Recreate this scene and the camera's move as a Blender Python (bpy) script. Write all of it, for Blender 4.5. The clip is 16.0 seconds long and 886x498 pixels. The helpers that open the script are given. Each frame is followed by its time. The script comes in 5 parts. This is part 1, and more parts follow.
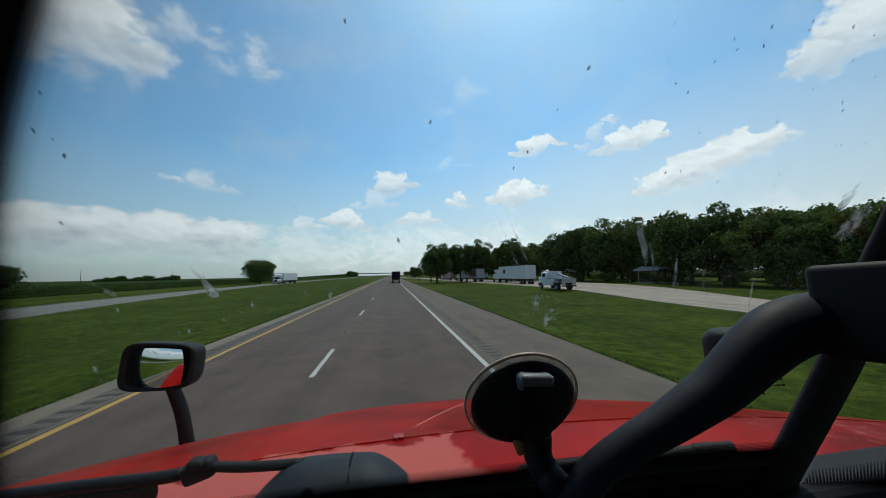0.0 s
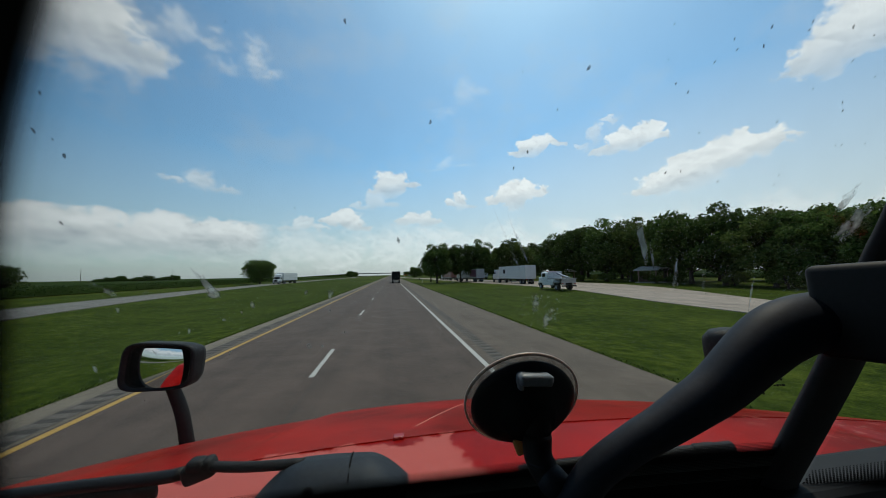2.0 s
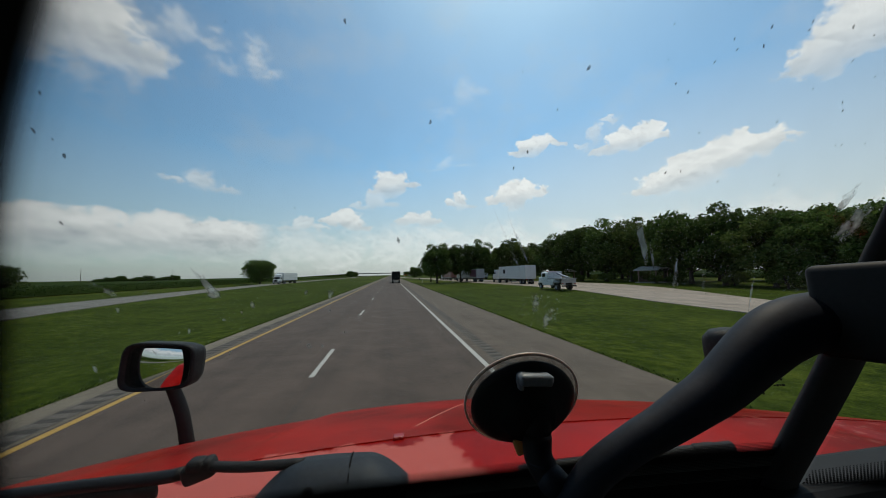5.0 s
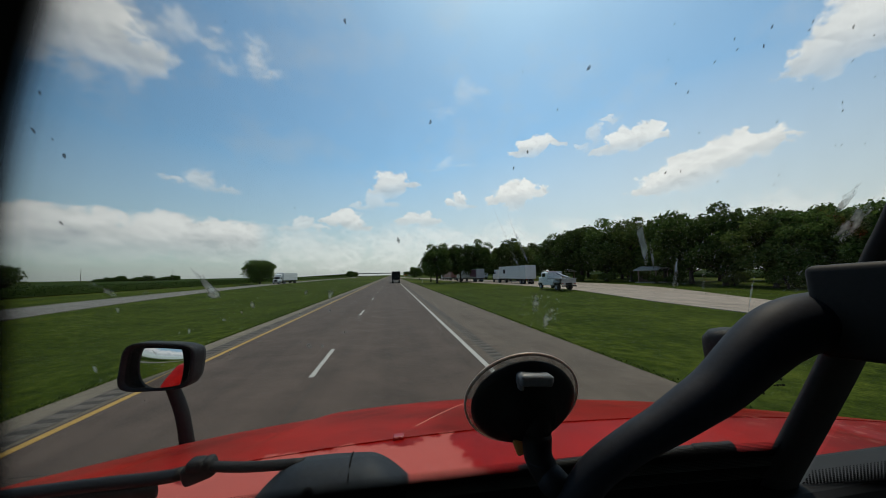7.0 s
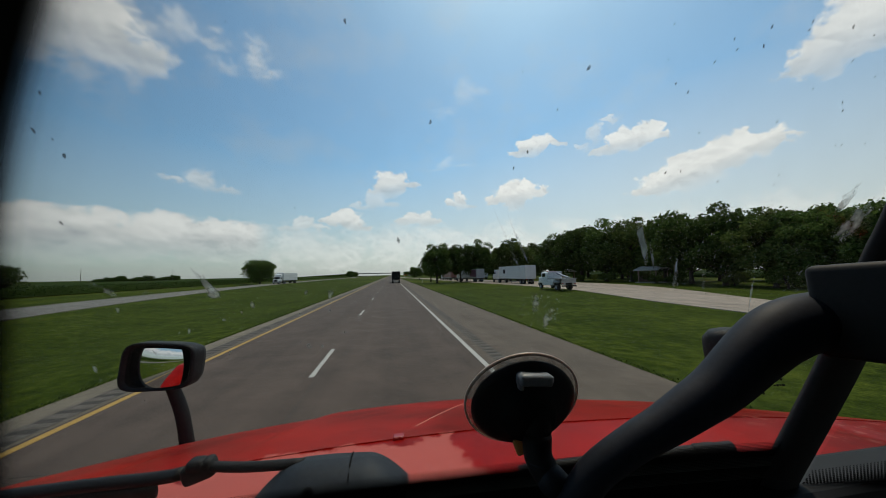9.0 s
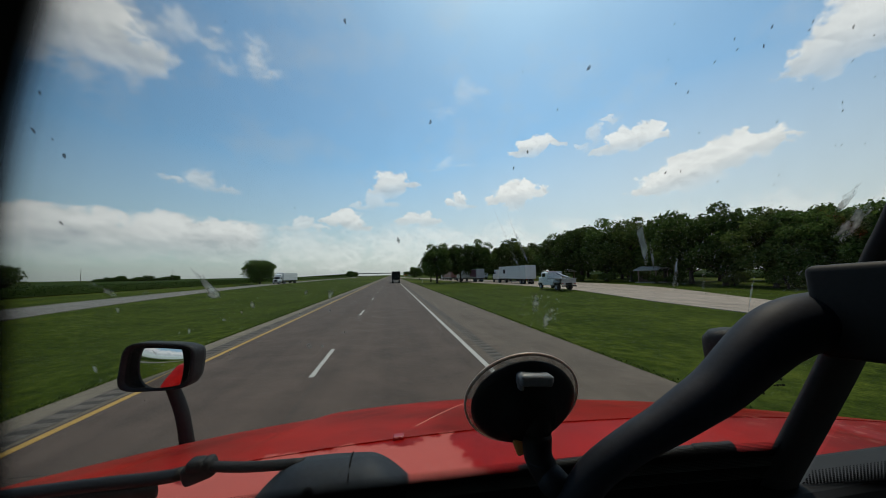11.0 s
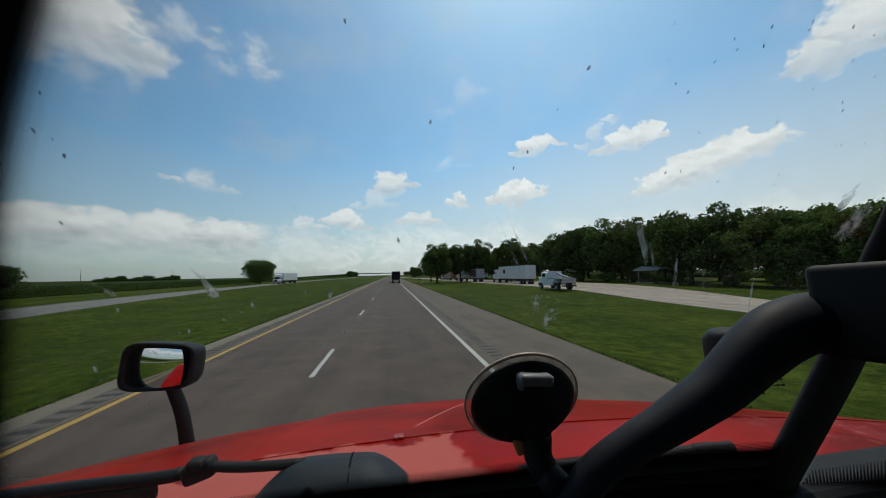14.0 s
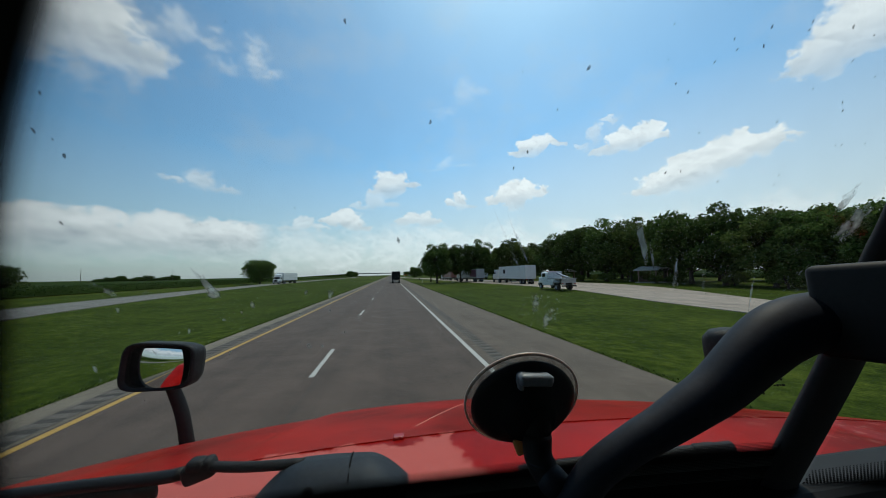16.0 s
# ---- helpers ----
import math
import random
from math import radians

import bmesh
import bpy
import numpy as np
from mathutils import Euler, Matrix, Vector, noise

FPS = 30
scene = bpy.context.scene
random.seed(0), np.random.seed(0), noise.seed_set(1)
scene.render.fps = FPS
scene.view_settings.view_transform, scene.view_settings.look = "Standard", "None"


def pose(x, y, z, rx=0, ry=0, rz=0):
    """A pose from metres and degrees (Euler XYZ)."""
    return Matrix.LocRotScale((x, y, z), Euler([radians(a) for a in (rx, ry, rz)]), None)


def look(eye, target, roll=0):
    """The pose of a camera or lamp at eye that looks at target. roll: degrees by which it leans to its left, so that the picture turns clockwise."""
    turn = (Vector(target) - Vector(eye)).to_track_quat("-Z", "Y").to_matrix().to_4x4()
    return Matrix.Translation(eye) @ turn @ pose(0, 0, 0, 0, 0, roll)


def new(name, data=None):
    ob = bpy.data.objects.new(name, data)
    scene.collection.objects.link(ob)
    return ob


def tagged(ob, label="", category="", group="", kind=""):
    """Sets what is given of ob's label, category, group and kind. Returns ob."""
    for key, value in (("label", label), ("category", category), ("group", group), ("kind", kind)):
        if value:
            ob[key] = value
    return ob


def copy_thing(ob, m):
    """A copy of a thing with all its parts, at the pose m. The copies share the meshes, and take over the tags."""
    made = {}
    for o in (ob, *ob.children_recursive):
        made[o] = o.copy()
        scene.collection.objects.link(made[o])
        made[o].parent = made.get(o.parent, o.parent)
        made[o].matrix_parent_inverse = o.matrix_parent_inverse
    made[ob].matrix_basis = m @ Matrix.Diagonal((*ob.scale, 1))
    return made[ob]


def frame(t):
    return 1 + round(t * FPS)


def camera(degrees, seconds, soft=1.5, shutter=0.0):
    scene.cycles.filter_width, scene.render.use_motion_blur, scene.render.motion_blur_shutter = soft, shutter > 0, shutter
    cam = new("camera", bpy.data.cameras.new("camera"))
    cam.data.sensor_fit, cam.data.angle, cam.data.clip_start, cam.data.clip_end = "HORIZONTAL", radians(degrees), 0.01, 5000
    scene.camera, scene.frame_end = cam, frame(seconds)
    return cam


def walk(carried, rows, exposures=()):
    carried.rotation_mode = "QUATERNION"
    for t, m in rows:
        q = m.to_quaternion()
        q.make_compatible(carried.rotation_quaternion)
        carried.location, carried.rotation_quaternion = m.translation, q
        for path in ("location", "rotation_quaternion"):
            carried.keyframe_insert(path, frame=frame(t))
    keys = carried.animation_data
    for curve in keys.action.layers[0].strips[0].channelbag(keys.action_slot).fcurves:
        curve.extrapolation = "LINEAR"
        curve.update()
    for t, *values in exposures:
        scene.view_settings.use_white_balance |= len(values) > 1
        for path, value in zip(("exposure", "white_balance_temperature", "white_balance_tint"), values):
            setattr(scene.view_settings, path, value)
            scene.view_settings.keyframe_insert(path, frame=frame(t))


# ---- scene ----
# ---------------------------------------------------------------- camera
cam = camera(109.0, 16.0, soft=0.5)
EYE_Z = 2.55
STAND = pose(0, 0, EYE_Z, 94.529, 1.068, -9.214)
walk(cam, [(0.0, STAND), (8.0, STAND), (16.0, STAND)],
     exposures=[(0.0, 0.02, 6100, 6), (1.5, 0.0, 6150, 6.5), (2.5, -0.08, 6400, 9), (4.0, -0.08, 6500, 10), (9.0, -0.10, 6700, 10.5),
                (12.0, -0.10, 6500, 10), (14.5, -0.06, 6350, 8.5), (15.5, 0.02, 6100, 6), (16.0, 0.02, 6100, 6)])

# ---------------------------------------------------------------- light
SUN_EL, SUN_AZ = radians(64), radians(28)     # azimuth from +y towards +x
world = bpy.data.worlds.new("sky")
scene.world = world
world.use_nodes = True


def sky_nodes():
    nt = world.node_tree
    nt.nodes.clear()
    N, L = nt.nodes.new, nt.links.new

    def math_(op, a, b=None, c=None, clamp=False):
        n = N("ShaderNodeMath")
        n.operation, n.use_clamp = op, clamp
        for i, v in enumerate((a, b, c)):
            if v is None:
                continue
            if isinstance(v, (int, float)):
                n.inputs[i].default_value = v
            else:
                L(v, n.inputs[i])
        return n.outputs[0]

    out, bg = N("ShaderNodeOutputWorld"), N("ShaderNodeBackground")
    sky = N("ShaderNodeTexSky")
    sky.sky_type, sky.sun_disc = "NISHITA", False
    sky.sun_elevation, sky.sun_rotation = SUN_EL, SUN_AZ
    sky.air_density, sky.dust_density, sky.ozone_density = 1.0, 1.2, 1.1
    co = N("ShaderNodeTexCoord").outputs["Generated"]
    sep = N("ShaderNodeSeparateXYZ")
    L(co, sep.inputs[0])
    x, y, z = sep.outputs
    az = math_("MULTIPLY", math_("ARCTAN2", x, y), 180 / math.pi)
    el = math_("MULTIPLY", math_("ARCSINE", z), 180 / math.pi)

    def cloud_noise(scale, offset, detail=7.0, rough=0.6):
        mp = N("ShaderNodeMapping")
        mp.inputs["Location"].default_value = offset
        mp.inputs["Scale"].default_value = (scale, scale, scale * 1.25)
        L(co, mp.inputs[0])
        n = N("ShaderNodeTexNoise")
        n.inputs["Scale"].default_value, n.inputs["Detail"].default_value = 1.0, detail
        n.inputs["Roughness"].default_value = rough
        L(mp.outputs[0], n.inputs["Vector"])
        return n.outputs["Fac"]

    def billow(scale, offset):
        """Rounded heaps with creases between them."""
        return math_("ABSOLUTE", math_("MULTIPLY_ADD", cloud_noise(scale, offset, 1.0, 0.5), 2.0, -1.0))

    heap, heap_up = billow(11, (3.1, 0.4, 1.7)), billow(11, (3.05, 0.4, 1.50))
    small, small_up = billow(30, (1.1, 6.4, 2.7)), billow(30, (1.05, 6.4, 2.5))
    mass = cloud_noise(9, (7.3, 1.4, 0.2), 4.0, 0.5)
    wisp = cloud_noise(5.5, (0.3, 2.4, 0.7), 5.0, 0.62)
    edge = math_("ADD", math_("MULTIPLY", math_("SUBTRACT", mass, 0.5), 2.1), math_("MULTIPLY", math_("SUBTRACT", 0.22, heap), 1.0))
    edge = math_("ADD", edge, math_("MULTIPLY", math_("SUBTRACT", 0.22, small), 0.75))
    edge = math_("ADD", edge, math_("MULTIPLY", math_("SUBTRACT", cloud_noise(42, (4.1, 3.3, 0.9), 5.0, 0.62), 0.5), 1.0))

    def step(v, lo, hi):
        n = N("ShaderNodeMapRange")
        n.interpolation_type = "SMOOTHSTEP"
        L(v, n.inputs["Value"])
        n.inputs["From Min"].default_value, n.inputs["From Max"].default_value = lo, hi
        return n.outputs[0]

    # direction in degrees, ruffled so that outlines curl
    place = N("ShaderNodeCombineXYZ")
    ruffle, rough_ = cloud_noise(26, (5.2, 0.8, 3.3), 4.0, 0.6), cloud_noise(26, (1.7, 8.1, 0.6), 4.0, 0.6)
    L(math_("MULTIPLY_ADD", math_("SUBTRACT", ruffle, 0.5), 4.6, az), place.inputs[0])
    L(math_("MULTIPLY_ADD", math_("SUBTRACT", rough_, 0.5), 3.4, el), place.inputs[1])

    def cloud(a, e, ra, re, dense, slant=0.0, puffs=5, crisp=0.30):
        """A heap of puffs over a flatter base: azimuth, elevation, half width, half height in degrees."""
        rnd = random.Random(round(a * 10 + e * 100))
        top = None
        for q in range(puffs):
            u = 0.0 if puffs == 1 else 2 * q / (puffs - 1) - 1
            dome = math.sqrt(max(0.05, 1 - 0.85 * u * u))
            pa = a + u * ra * 0.66 + rnd.uniform(-0.12, 0.12) * ra
            pe = e + slant * u * ra + re * (0.45 * dome - 0.38) + rnd.uniform(-0.12, 0.2) * re
            rx_, ry_ = ra * rnd.uniform(0.50, 0.68), re * dome * rnd.uniform(0.62, 0.85)
            sub, mul, ln = (N("ShaderNodeVectorMath") for _ in range(3))
            sub.operation, mul.operation, ln.operation = "SUBTRACT", "MULTIPLY", "LENGTH"
            L(place.outputs[0], sub.inputs[0])
            sub.inputs[1].default_value = (pa, pe, 0)
            L(sub.outputs[0], mul.inputs[0])
            mul.inputs[1].default_value = (1 / rx_, 1 / ry_, 0)
            L(mul.outputs[0], ln.inputs[0])
            v = math_("SUBTRACT", 1.0, ln.outputs["Value"])
            top = v if top is None else math_("MAXIMUM", top, v)
        lean = math_("MULTIPLY_ADD", math_("SUBTRACT", az, a), -slant, math_("SUBTRACT", el, e))
        rise = math_("MULTIPLY", lean, 1 / re)
        v = math_("MULTIPLY_ADD", edge, 0.46, top)
        v = math_("MULTIPLY", step(v, 0.0, crisp), math_("MULTIPLY", step(rise, -1.35, 0.25), dense))
        return v, math_("MULTIPLY", v, math_("SUBTRACT", 0.25, rise, clamp=True))

    heaps = [cloud(-41.0, 29.0, 8.5, 8.5, 0.97, 0.12, 5, 0.55), cloud(-31.5, 32.0, 5.5, 3.4, 0.45, 0.1, 3, 0.95),
             cloud(-25.0, 34.3, 4.4, 3.6, 0.45, 0, 2, 1.2), cloud(-22.6, 31.0, 4.4, 4.6, 0.60, 0, 3, 1.2),
             cloud(63.6, 24.6, 5.6, 5.4, 0.95, 0.1, 5, 0.35), cloud(0.2, 16.0, 4.2, 3.0, 0.90, 0.15, 4, 0.4),
             cloud(-3.0, 12.6, 4.0, 2.2, 0.45, 0.1, 3, 0.6), cloud(-7.6, 9.2, 3.9, 2.3, 0.90, -0.1, 4),
             cloud(-14.3, 8.3, 3.6, 1.9, 0.62, 0, 3, 0.4), cloud(4.8, 9.9, 3.8, 2.0, 0.85, 0, 4),
             cloud(12.3, 13.0, 2.7, 2.1, 0.85, 0, 3), cloud(23.0, 13.6, 4.5, 3.6, 1.0, 0.1, 5),
             cloud(26.6, 21.3, 4.0, 2.0, 0.95, 0.12, 4), cloud(35.8, 21.9, 2.9, 2.2, 0.55, 0.6, 3, 0.5),
             cloud(41.0, 19.8, 5.2, 2.6, 0.95, 0.0, 5), cloud(50.0, 14.2, 8.6, 2.9, 1.0, 0.24, 7),
             cloud(-28.9, 13.8, 4.0, 2.4, 0.55, 0, 3, 0.85), cloud(10.5, 19.4, 4.5, 1.9, 0.30, 0.1, 3, 1.0),
             cloud(13.5, 30.0, 5.0, 3.6, 0.28, 0.3, 3, 1.1)]
    total = base_shade = None
    for v, low in heaps:
        total = v if total is None else math_("MAXIMUM", total, v)
        base_shade = low if base_shade is None else math_("MAXIMUM", base_shade, low)
    # a long bank low over the fields
    bd = math_("MULTIPLY", math_("SUBTRACT", el, 5.6), 1 / 3.6)
    bank = math_("ADD", math_("SUBTRACT", 1.0, math_("MULTIPLY", bd, bd)), math_("MULTIPLY", edge, 0.85))
    side = math_("MULTIPLY", math_("SUBTRACT", -18.5, az), 0.3, clamp=True)
    bank = math_("MULTIPLY", math_("MULTIPLY", step(bank, 0.05, 0.55), step(bd, -1.4, 0.2)), math_("MULTIPLY", side, 0.92))
    total = math_("MAXIMUM", total, bank)
    base_shade = math_("MAXIMUM", base_shade, math_("MULTIPLY", bank, math_("MULTIPLY_ADD", mass, 1.6, math_("SUBTRACT", -0.35, bd), clamp=True)))
    # broken low cloud right round, thin
    ld = math_("MULTIPLY", math_("SUBTRACT", el, 5.0), 1 / 5.0)
    lowc = math_("ADD", math_("SUBTRACT", 0.75, math_("MULTIPLY", ld, ld)), edge)
    lowc = math_("MULTIPLY", math_("MULTIPLY", step(lowc, 0.0, 1.2), math_("SUBTRACT", 1.0, side)), 0.55)
    total = math_("MAXIMUM", total, lowc)
    haze_top = math_("MULTIPLY_ADD", math_("MULTIPLY", math_("SUBTRACT", az, 5.0), 1 / 40.0, clamp=True), 8.0, 19.0)
    haze_h = math_("DIVIDE", math_("SUBTRACT", haze_top, el), haze_top, clamp=True)
    # thicker on the side of the sun
    sunward = math_("MULTIPLY_ADD", math_("MULTIPLY", math_("ADD", az, 50.0), 1 / 70.0, clamp=True), 0.40, 0.56)
    haze = math_("MULTIPLY", math_("POWER", haze_h, 0.80), sunward)
    thin = math_("MULTIPLY", math_("SUBTRACT", wisp, 0.48), 2.6, clamp=True)
    haze = math_("MAXIMUM", haze, math_("MULTIPLY", thin, 0.42))
    mix1, mix2, shade = (N("ShaderNodeMix") for _ in range(3))
    for m in (mix1, mix2, shade):
        m.data_type = "RGBA"
    L(haze, mix1.inputs["Factor"])
    # clear summer blue
    tint = N("ShaderNodeMix")
    tint.data_type, tint.blend_type = "RGBA", "MULTIPLY"
    tint.inputs["Factor"].default_value = 1.0
    L(sky.outputs[0], tint.inputs["A"])
    tint.inputs["B"].default_value = SKY_TINT
    L(tint.outputs["Result"], mix1.inputs["A"])
    hz = N("ShaderNodeMix")
    hz.data_type = "RGBA"
    L(math_("MULTIPLY", math_("ADD", az, 25.0), 1 / 70.0, clamp=True), hz.inputs["Factor"])
    hz.inputs["A"].default_value = HAZE_COL
    hz.inputs["B"].default_value = HAZE_SUN
    L(hz.outputs["Result"], mix1.inputs["B"])
    relief = math_("ADD", math_("MULTIPLY", math_("SUBTRACT", heap_up, heap), 0.8), math_("MULTIPLY", math_("SUBTRACT", small_up, small), 0.5))
    relief = math_("ADD", math_("ADD", relief, 0.90), math_("MULTIPLY", base_shade, -0.95), clamp=True)
    L(relief, shade.inputs["Factor"])
    shade.inputs["A"].default_value = CLOUD_DARK
    shade.inputs["B"].default_value = CLOUD_LIT
    L(math_("MULTIPLY", total, 0.94, clamp=True), mix2.inputs["Factor"])
    L(mix1.outputs["Result"], mix2.inputs["A"])
    L(shade.outputs["Result"], mix2.inputs["B"])
    # the air brightens towards the sun's side
    facing = math_("COSINE", math_("MULTIPLY", math_("SUBTRACT", az, math.degrees(SUN_AZ)), math.pi / 180))
    glow = math_("MAXIMUM", math_("MULTIPLY_ADD", facing, 0.46, 0.60), 0.70)
    L(mix2.outputs["Result"], bg.inputs["Color"])
    L(math_("MULTIPLY", glow, 0.135), bg.inputs["Strength"])
    L(bg.outputs[0], out.inputs["Surface"])


SKY_TINT = (0.75, 1.02, 1.04, 1)
HAZE_COL = (3.9, 4.15, 4.3, 1)
HAZE_SUN = (5.3, 5.35, 5.2, 1)
CLOUD_DARK = (3.2, 3.45, 3.65, 1)
CLOUD_LIT = (6.9, 6.9, 6.8, 1)
sky_nodes()

sun_data = bpy.data.lights.new("sun", "SUN")
sun_data.energy, sun_data.angle, sun_data.color = 2.0, radians(1.5), (1.0, 0.88, 0.68)
sun = new("sun", sun_data)
sd = Vector((math.sin(SUN_AZ) * math.cos(SUN_EL), math.cos(SUN_AZ) * math.cos(SUN_EL), math.sin(SUN_EL)))
sun.matrix_world = look(sd * 50, (0, 0, 0))


# ---------------------------------------------------------------- materials
def principled(name):
    m = bpy.data.materials.new(name)
    m.use_nodes = True
    return m, m.node_tree, m.node_tree.nodes["Principled BSDF"]


def mat(name, col, rough=0.6, metal=0.0, var=0.25, scale=3.0, fine=40.0, bump=0.1, bump_dist=0.01, coat=0.0, col2=None, spec=0.5, random_tint=0.0):
    """A surface with stains at a large scale, grain at a small one, and relief."""
    m, nt, p = principled(name)
    N, L = nt.nodes.new, nt.links.new
    tc = N("ShaderNodeTexCoord").outputs["Object"]
    big, small = N("ShaderNodeTexNoise"), N("ShaderNodeTexNoise")
    for n, s, d in ((big, scale, 5), (small, fine, 4)):
        L(tc, n.inputs["Vector"])
        n.inputs["Scale"].default_value, n.inputs["Detail"].default_value = s, d
        n.inputs["Roughness"].default_value = 0.6
    mixn = N("ShaderNodeMath")
    mixn.operation = "MULTIPLY_ADD"
    L(small.outputs["Fac"], mixn.inputs[0])
    mixn.inputs[1].default_value = 0.5
    half = N("ShaderNodeMath")
    half.operation = "MULTIPLY"
    L(big.outputs["Fac"], half.inputs[0])
    half.inputs[1].default_value = 0.5
    L(half.outputs[0], mixn.inputs[2])
    ramp = N("ShaderNodeValToRGB")
    lo = [c * (1 - var) for c in col]
    hi = [min(1, c * (1 + var)) for c in (col2 or col)]
    ramp.color_ramp.elements[0].position, ramp.color_ramp.elements[1].position = 0.33, 0.67
    ramp.color_ramp.elements[0].color, ramp.color_ramp.elements[1].color = (*lo, 1), (*hi, 1)
    L(mixn.outputs[0], ramp.inputs[0])
    base = ramp.outputs[0]
    if random_tint:
        oi, hsv = N("ShaderNodeObjectInfo"), N("ShaderNodeHueSaturation")
        mr = N("ShaderNodeMapRange")
        L(oi.outputs["Random"], mr.inputs["Value"])
        mr.inputs["To Min"].default_value, mr.inputs["To Max"].default_value = 1 - random_tint, 1 + random_tint
        L(mr.outputs[0], hsv.inputs["Value"])
        L(base, hsv.inputs["Color"])
        base = hsv.outputs[0]
    L(base, p.inputs["Base Color"])
    p.inputs["Roughness"].default_value, p.inputs["Metallic"].default_value = rough, metal
    p.inputs["Specular IOR Level"].default_value = spec
    p.inputs["Coat Weight"].default_value, p.inputs["Coat Roughness"].default_value = coat, 0.06
    if bump:
        b = N("ShaderNodeBump")
        b.inputs["Strength"].default_value, b.inputs["Distance"].default_value = bump, bump_dist
        L(mixn.outputs[0], b.inputs["Height"])
        L(b.outputs[0], p.inputs["Normal"])
    return m


def leaf_mat(name, dark, light):
    m, nt, p = principled(name)
    N, L = nt.nodes.new, nt.links.new
    geo = N("ShaderNodeNewGeometry")
    ramp = N("ShaderNodeValToRGB")
    ramp.color_ramp.elements[0].color, ramp.color_ramp.elements[1].color = (*dark, 1), (*light, 1)
    L(geo.outputs["Random Per Island"], ramp.inputs[0])
    oi, hsv, mr = N("ShaderNodeObjectInfo"), N("ShaderNodeHueSaturation"), N("ShaderNodeMapRange")
    L(oi.outputs["Random"], mr.inputs["Value"])
    mr.inputs["To Min"].default_value, mr.inputs["To Max"].default_value = 0.75, 1.25
    L(mr.outputs[0], hsv.inputs["Value"])
    L(ramp.outputs[0], hsv.inputs["Color"])
    L(hsv.outputs[0], p.inputs["Base Color"])
    p.inputs["Roughness"].default_value = 0.9
    p.inputs["Specular IOR Level"].default_value = 0.03
    tr, mix = N("ShaderNodeBsdfTranslucent"), N("ShaderNodeMixShader")
    L(hsv.outputs[0], tr.inputs["Color"])
    mix.inputs[0].default_value = 0.38
    L(p.outputs[0], mix.inputs[1])
    L(tr.outputs[0], mix.inputs[2])
    L(mix.outputs[0], nt.nodes["Material Output"].inputs["Surface"])
    return m


def ground_mat():
    m, nt, p = principled("mown_grass")
    N, L = nt.nodes.new, nt.links.new
    tc = N("ShaderNodeTexCoord").outputs["Object"]

    def tex(scale, detail=5, stretch=(1, 1, 1)):
        mp, n = N("ShaderNodeMapping"), N("ShaderNodeTexNoise")
        mp.inputs["Scale"].default_value = stretch
        L(tc, mp.inputs[0])
        L(mp.outputs[0], n.inputs["Vector"])
        n.inputs["Scale"].default_value, n.inputs["Detail"].default_value = scale, detail
        n.inputs["Roughness"].default_value = 0.65
        return n.outputs["Fac"]

    patch, streak, blade, far, clump = tex(0.22), tex(0.5, 4, (1, 0.12, 1)), tex(16, 5), tex(0.012, 3), tex(2.3, 6)
    r1 = N("ShaderNodeValToRGB")
    r1.color_ramp.elements[0].position, r1.color_ramp.elements[1].position = 0.41, 0.61
    r1.color_ramp.elements[0].color, r1.color_ramp.elements[1].color = (0.015, 0.027, 0.002, 1), (0.100, 0.116, 0.015, 1)
    e = r1.color_ramp.elements.new(0.52)
    e.color = (0.044, 0.065, 0.006, 1)

    def add(a, b, k):
        n = N("ShaderNodeMath")
        n.operation = "MULTIPLY_ADD"
        L(a, n.inputs[0])
        n.inputs[1].default_value = k
        if isinstance(b, float):
            n.inputs[2].default_value = b
        else:
            L(b, n.inputs[2])
        return n.outputs[0]

    f = add(patch, add(streak, add(clump, add(blade, 0.0, 0.30), 0.40), 0.08), 0.22)
    L(f, r1.inputs[0])
    mx = N("ShaderNodeMix")
    mx.data_type = "RGBA"
    rr = N("ShaderNodeMapRange")
    L(far, rr.inputs["Value"])
    rr.inputs["From Min"].default_value, rr.inputs["From Max"].default_value = 0.5, 0.62
    rr.inputs["To Max"].default_value = 0.5
    L(rr.outputs[0], mx.inputs["Factor"])
    L(r1.outputs[0], mx.inputs["A"])
    mx.inputs["B"].default_value = (0.13, 0.145, 0.020, 1)
    L(mx.outputs["Result"], p.inputs["Base Color"])
    p.inputs["Roughness"].default_value = 0.9
    p.inputs["Specular IOR Level"].default_value = 0.03
    b = N("ShaderNodeBump")
    b.inputs["Strength"].default_value, b.inputs["Distance"].default_value = 0.9, 0.08
    L(clump, b.inputs["Height"])
    L(b.outputs[0], p.inputs["Normal"])
    return m


